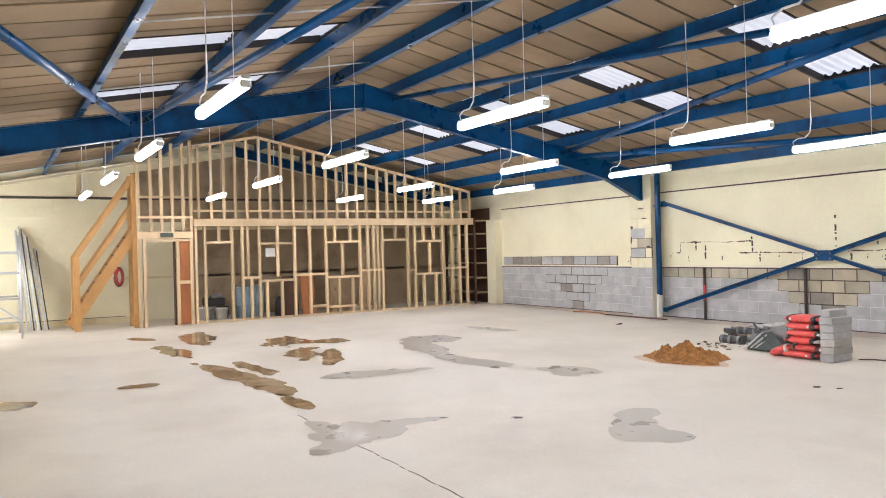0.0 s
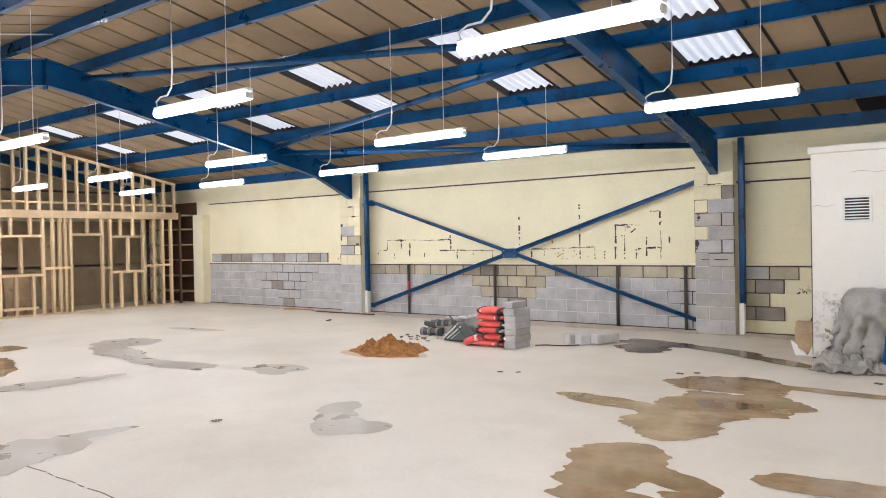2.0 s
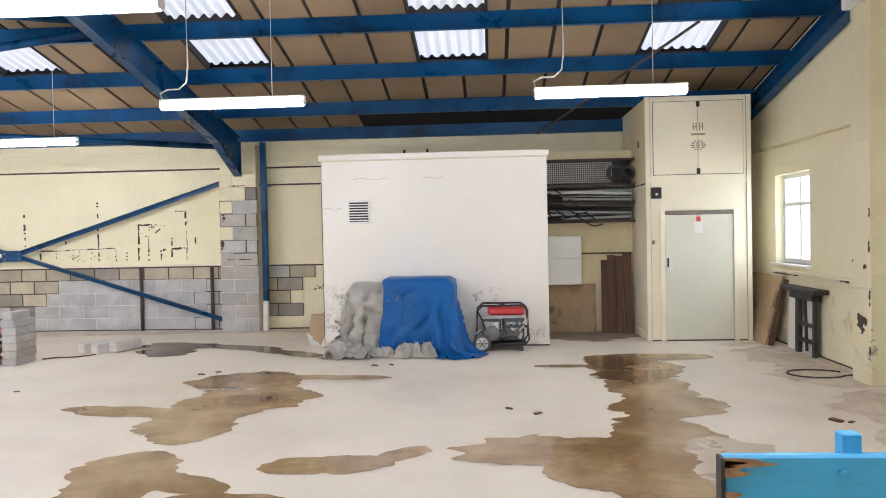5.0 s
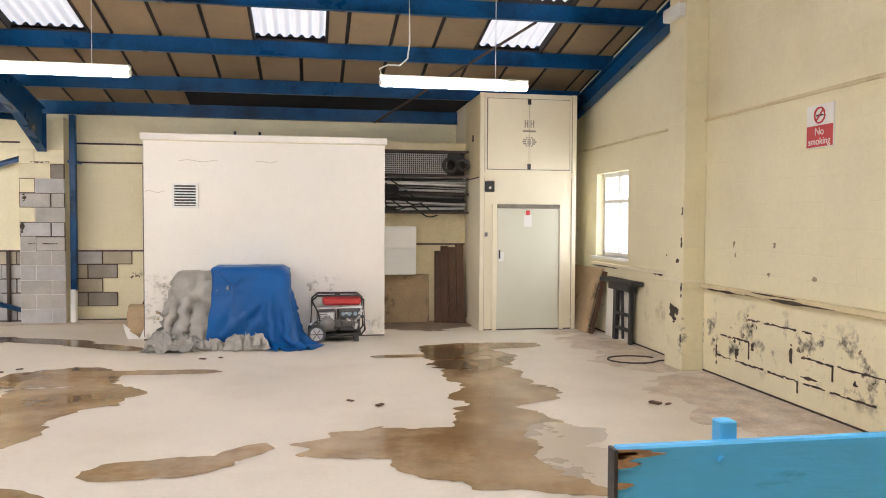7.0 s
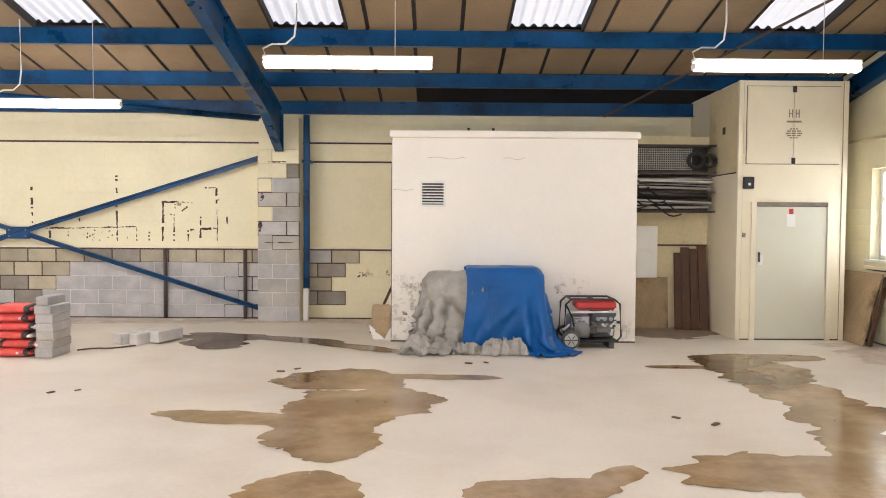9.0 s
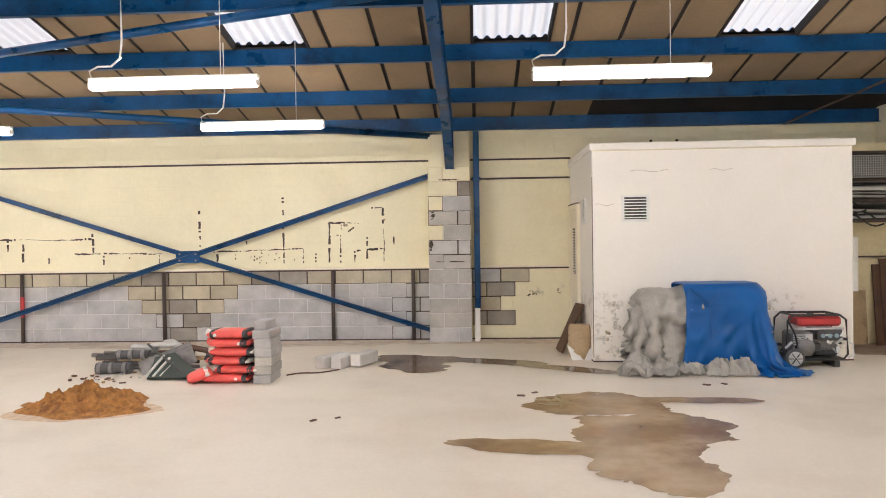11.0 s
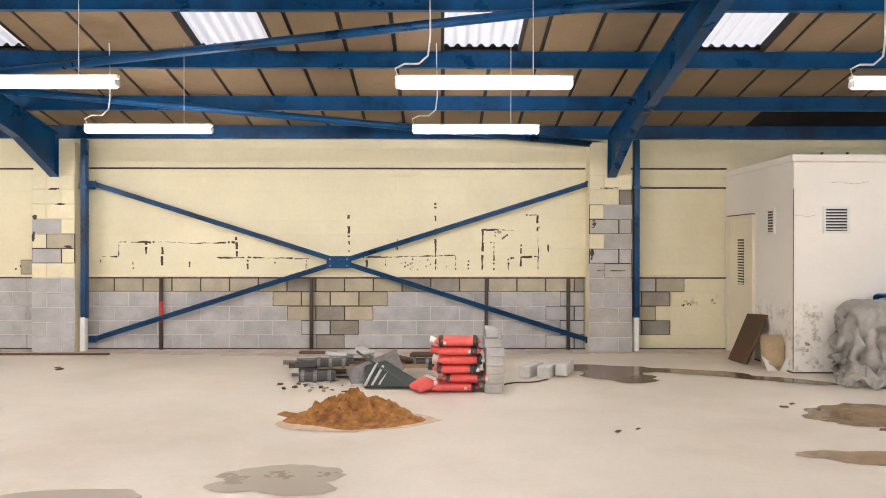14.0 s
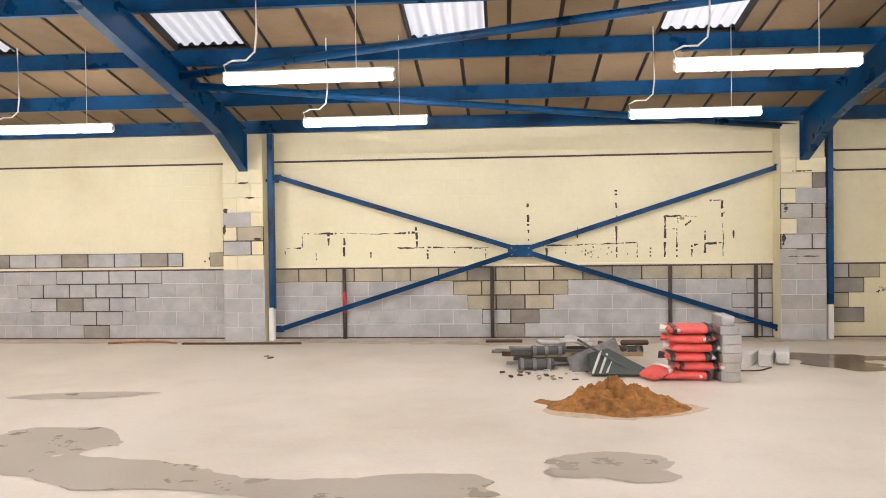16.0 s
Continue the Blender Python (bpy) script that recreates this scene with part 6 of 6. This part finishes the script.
for y0, y1, z1, m, lb in ((6.75, 7.15, 1.05, DARKWOOD, "dark brown panel behind the studs"), (7.25, 7.65, 1.08, REDWOOD, "orange-brown door panel behind the studs"), (9.0, 9.35, 1.9, BOARD, "tall plywood offcut behind the studs"), (8.1, 8.7, 1.0, BOARD, "plywood sheet behind the studs")):
    tagged(part("stored_panel", bar((-19.55, (y0 + y1) / 2, 0), (-19.75, (y0 + y1) / 2, z1), 0.03, y1 - y0, None, (0, 1, 0)), m), lb, "panel", "panels behind the partition")
b = thing("gas_bottle", (-19.9, 6.75, 0), "dark gas bottle behind the studs", "gas bottle")
part("bottle", lathe([(0.12, 0), (0.14, 0.03), (0.14, 0.4), (0.09, 0.5), (0.04, 0.54)], 18, pose(-19.5, 6.6, 0)), BLACK, b, smooth=True)
part("valve", rod((-19.5, 6.6, 0.54), (-19.5, 6.6, 0.6), 0.025, 8), STEEL, b)
# tan boarding, with the shade behind the studs put into its colour
GABLEBOARD = material("shaded_tan_boarding", (0.38, 0.29, 0.185), 0.85, vary=0.12, scale=1.5, fine=30, bump=0.1, second=(0.24, 0.17, 0.10), second_at=(0.52, 0.7), second_scale=1.2)
gable_strip = bmesh.new()
for a, b in ((3.2, RIDGE), (RIDGE, 12.6)):
    vs = [gable_strip.verts.new(p) for p in ((WW + 0.02, a, 2.6), (WW + 0.02, b, 2.6), (WW + 0.02, b, roof_z(b) - 0.5), (WW + 0.02, a, roof_z(a) - 0.5))]
    gable_strip.faces.new(vs)
rack = thing("shelf_unit", (-19.8, 12.8, 0), "dark timber shelf unit in the corner behind the partition", "shelf")
for z in (0.3, 0.75, 1.2, 1.65, 2.1, 2.5):
    part("shelf", block(-20.8, -19.1, 12.6, 13.15, z, z + 0.04), BOARD, rack)
for x in (-20.8, -19.15):
    part("upright", block(x, x + 0.06, 12.58, 12.64, 0, 2.6), DARKWOOD, rack)
part("back", block(-20.8, -19.1, 13.16, 13.18, 0, 2.9), DARKWOOD, rack)
part("gable_boarding", gable_strip, GABLEBOARD, wall_w, "tan boarding on the gable")
part("lower_boarding", block(WW, WW + 0.03, 4.3, 12.6, 0, 2.38), GABLEBOARD, wall_w)
# deck added to keep light off the wall behind the studs
structure("mezzanine_deck", block(TX - 1.3, TX - 0.07, 4.3, 12.55, 2.42, 2.57), BOARD, "added board deck that shades the space behind the partition", "deck")
part("dado_rail", block(WW, WW + 0.03, 3.0, 12.5, 1.1, 1.16), OLDCREAM, wall_w)
tagged(part("exit_sign", block(TX + 0.062, TX + 0.075, 3.5, 3.8, 2.14, 2.24, 0.003), GREEN), "green and white exit sign over the doorway", "sign")
tagged(part("notice", block(-19.06, -19.05, 6.1, 6.35, 1.6, 1.82), PLASTIC), "pale blue printed notice on the studs", "notice")

# ---- bare blocks and worn joints of the north wall ----
meshes = {}


def piece(parent, w, h, mat, x, y, z):
    key = (round(w, 3), round(h, 3), mat.name)
    if key not in meshes:
        bm = block(-w / 2, w / 2, 0, 0.03, -h / 2, h / 2, 0.004)
        bmesh.ops.recalc_face_normals(bm, faces=bm.faces)
        me = bpy.data.meshes.new("brick")
        bm.to_mesh(me)
        bm.free()
        me.materials.append(mat)
        meshes[key] = me
    ob = new("brick", meshes[key])
    ob.location = (x, y + random.uniform(-0.0025, 0.0025), z)
    ob.parent = parent


COURSE, LONG = 0.225, 0.45
dark_bed, pale_bed, cream_bed = bmesh.new(), bmesh.new(), bmesh.new()


def laid(parent, x0, x1, c, choose, y=13.172, z0=0.0, shift=0.0):
    """One course of blocks from x0 to x1; choose(x) gives material and whether its joints are dark."""
    x = x0 - (LONG / 2 if c % 2 else 0) - shift
    while x < x1 - 0.03:
        a, b = max(x, x0), min(x + LONG, x1)
        if b - a > 0.06:
            got = choose((a + b) / 2, c)
            if got:
                mat, dark = got
                g = 0.009 if dark else 0.006
                piece(parent, round(b - a - 2 * g, 2), COURSE - 2 * g, mat, (a + b) / 2, y, z0 + COURSE * (c + 0.5))
                cuboid(cream_bed if mat is CREAMBLOCK and not dark else dark_bed if dark else pale_bed, a, b, y + 0.006, y + 0.03, z0 + COURSE * c, z0 + COURSE * (c + 1))
        x += LONG


def bay_two(x, c):
    spans = {4: (-12.3, -4.3), 3: (-9.15, -7.45), 2: (-9.0, -7.6), 1: (-8.75, -7.85), 0: (-8.6, -8.05)}
    a, b = spans[c]
    if a < x < b:
        r = random.random()
        if c == 2 and -8.5 < x < -8.0 or c == 0:
            return DARKBLOCK, True
        if c == 1 and x < -8.3:
            return GREYBLOCK, True
        return (TANBLOCK if r < 0.85 else DARKBLOCK), True
    if x > -4.9:
        return (DARKBLOCK if random.random() < 0.4 else GREYBLOCK), True
    return GREYBLOCK, False


def bay_one(x, c):
    spans = {4: (-16.0, -14.2), 3: (-16.4, -14.4), 2: (-16.1, -14.5), 1: (-15.6, -14.7), 0: (-15.3, -14.9)}
    a, b = spans[c]
    if a < x < b:
        return random.choice((GREYBLOCK, GREYBLOCK, GREYBLOCK, DARKBLOCK)), True
    return GREYBLOCK, False


def bay_three(x, c):
    if x < {4: -2.95, 3: -3.1, 2: -3.3, 1: -3.25, 0: -3.6}[c]:
        return (random.choice((TANBLOCK, DARKBLOCK, GREYBLOCK)) if c != 1 else DARKBLOCK), True
    return None


for c in range(5):
    laid(wall_n, -12.19, -4.38, c, bay_two)
    laid(wall_n, -18.5, -12.86, c, bay_one)
    laid(wall_n, -3.71, -2.17, c, bay_three)
laid(wall_n, -18.4, -13.65, 0, lambda x, c: ((GREYBLOCK if random.random() < 0.6 else DARKBLOCK), True), z0=1.17)
laid(wall_n, -13.2, -12.95, 0, lambda x, c: (TANBLOCK, True), z0=1.17)


def pil_one(x, c):
    if c < 5:
        return GREYBLOCK, False
    return {5: (CREAMBLOCK, False), 6: (GREYBLOCK if x < -12.5 else CREAMBLOCK, True), 7: (TANBLOCK if x > -12.55 else CREAMBLOCK, True), 8: (GREYBLOCK if x < -12.6 else CREAMBLOCK, False)}.get(c, (CREAMBLOCK, False))


def pil_two(x, c):
    if c == 10:
        return (DARKBLOCK, True) if x > -4.1 else (CREAMBLOCK, False)
    if c > 10:
        return CREAMBLOCK, False
    if x < -4.22 and c > 4:
        return (CREAMBLOCK if c in (7, 9) else WARMBLOCK), c == 9
    return (WARMBLOCK if c % 3 else GREYBLOCK), c in (5, 6, 8)


for c in range(12):
    laid(wall_n, -12.85, -12.2, c, pil_one, y=12.845, z0=0)
    laid(wall_n, -4.37, -3.72, c, pil_two, y=12.845, z0=0)
tagged(part("dark_mortar", dark_bed, SOOT, wall_n), kind="stuff")
tagged(part("pale_mortar", pale_bed, MORTAR, wall_n), kind="stuff")
tagged(part("painted_mortar", cream_bed, OLDCREAM, wall_n), kind="stuff")

cracks = bmesh.new()


def gap(x0, z0, x1, z1, keep=0.85):
    n = max(2, int(math.hypot(x1 - x0, z1 - z0) / 0.028))
    w, j = 0.008, 0.0
    for k in range(n):
        w = min(0.019, max(0.003, w + random.uniform(-0.005, 0.005)))
        j = max(-0.012, min(0.012, j + random.uniform(-0.005, 0.005)))
        if random.random() < keep:
            f, g = k / n, (k + 1) / n
            a, b, c, d = x0 + (x1 - x0) * f, x0 + (x1 - x0) * g, z0 + (z1 - z0) * f, z0 + (z1 - z0) * g
            if abs(x1 - x0) > abs(z1 - z0):
                cuboid(cracks, min(a, b), max(a, b), WN - 0.004, WN + 0.01, min(c, d) + j - w, max(c, d) + j + w)
            else:
                cuboid(cracks, min(a, b) + j - w, max(a, b) + j + w, WN - 0.004, WN + 0.01, min(c, d), max(c, d))


for run in ((-11.97, 1.45, -11.7, 1.45), (-11.68, 1.45, -11.68, 1.67), (-11.68, 1.67, -9.83, 1.66), (-9.83, 1.42, -9.83, 1.76), (-11.25, 1.48, -11.25, 1.66), (-11.0, 1.25, -11.0, 1.63), (-10.14, 1.43, -8.7, 1.42),
            (-6.71, 1.24, -6.71, 1.9), (-7.86, 1.43, -6.38, 1.46), (-6.4, 1.24, -6.4, 1.46), (-5.98, 1.24, -5.98, 1.88), (-5.98, 1.88, -5.5, 1.87), (-5.8, 1.24, -5.8, 1.68), (-5.57, 1.24, -5.57, 1.42), (-5.57, 1.42, -5.48, 1.43),
            (-5.38, 1.24, -5.38, 1.64), (-5.38, 1.44, -5.11, 1.44), (-5.11, 1.25, -5.11, 1.76), (-5.12, 1.85, -5.1, 2.1), (-4.94, 1.49, -4.94, 1.64), (-5.7, 1.7, -5.58, 1.8)):
    gap(*run)
for run in ((-6.71, 1.95, -6.71, 2.32), (-8.07, 1.52, -8.07, 2.16), (-7.32, 1.55, -7.32, 1.78), (-6.2, 1.25, -6.2, 1.42), (-5.3, 2.1, -5.1, 2.1), (-5.98, 1.66, -5.8, 1.67)):
    gap(*run, 0.45)
for x in (-11.95, -11.45, -10.57, -9.66, -9.24, -8.75, -7.8, -7.5, -7.2, -6.55):
    gap(x, 1.25, x, 1.4, 0.7)
gap(-13.3, 1.25, -13.0, 1.42, 0.6)
tagged(part("open_joint", cracks, SOOT, wall_n), kind="stuff")
cracks = bmesh.new()
for z in (0.225, 0.45, 0.675):
    y = 3.2
    while y < 7.85:
        n = random.uniform(0.15, 0.6)
        if random.random() < 0.5:
            for k in range(int(n / 0.04)):
                w, j = random.uniform(0.003, 0.011), random.uniform(-0.006, 0.006)
                cuboid(cracks, WE - 0.005, WE + 0.01, y + 0.04 * k, y + 0.04 * k + 0.04, z + j - w, z + j + w)
            if random.random() < 0.5:
                w = random.uniform(0.004, 0.012)
                cuboid(cracks, WE - 0.005, WE + 0.01, y - w, y + w, z - random.uniform(0.08, 0.22), z)
        y += n + 0.05
tagged(part("open_joint", cracks, SOOT, wall_e), kind="stuff")
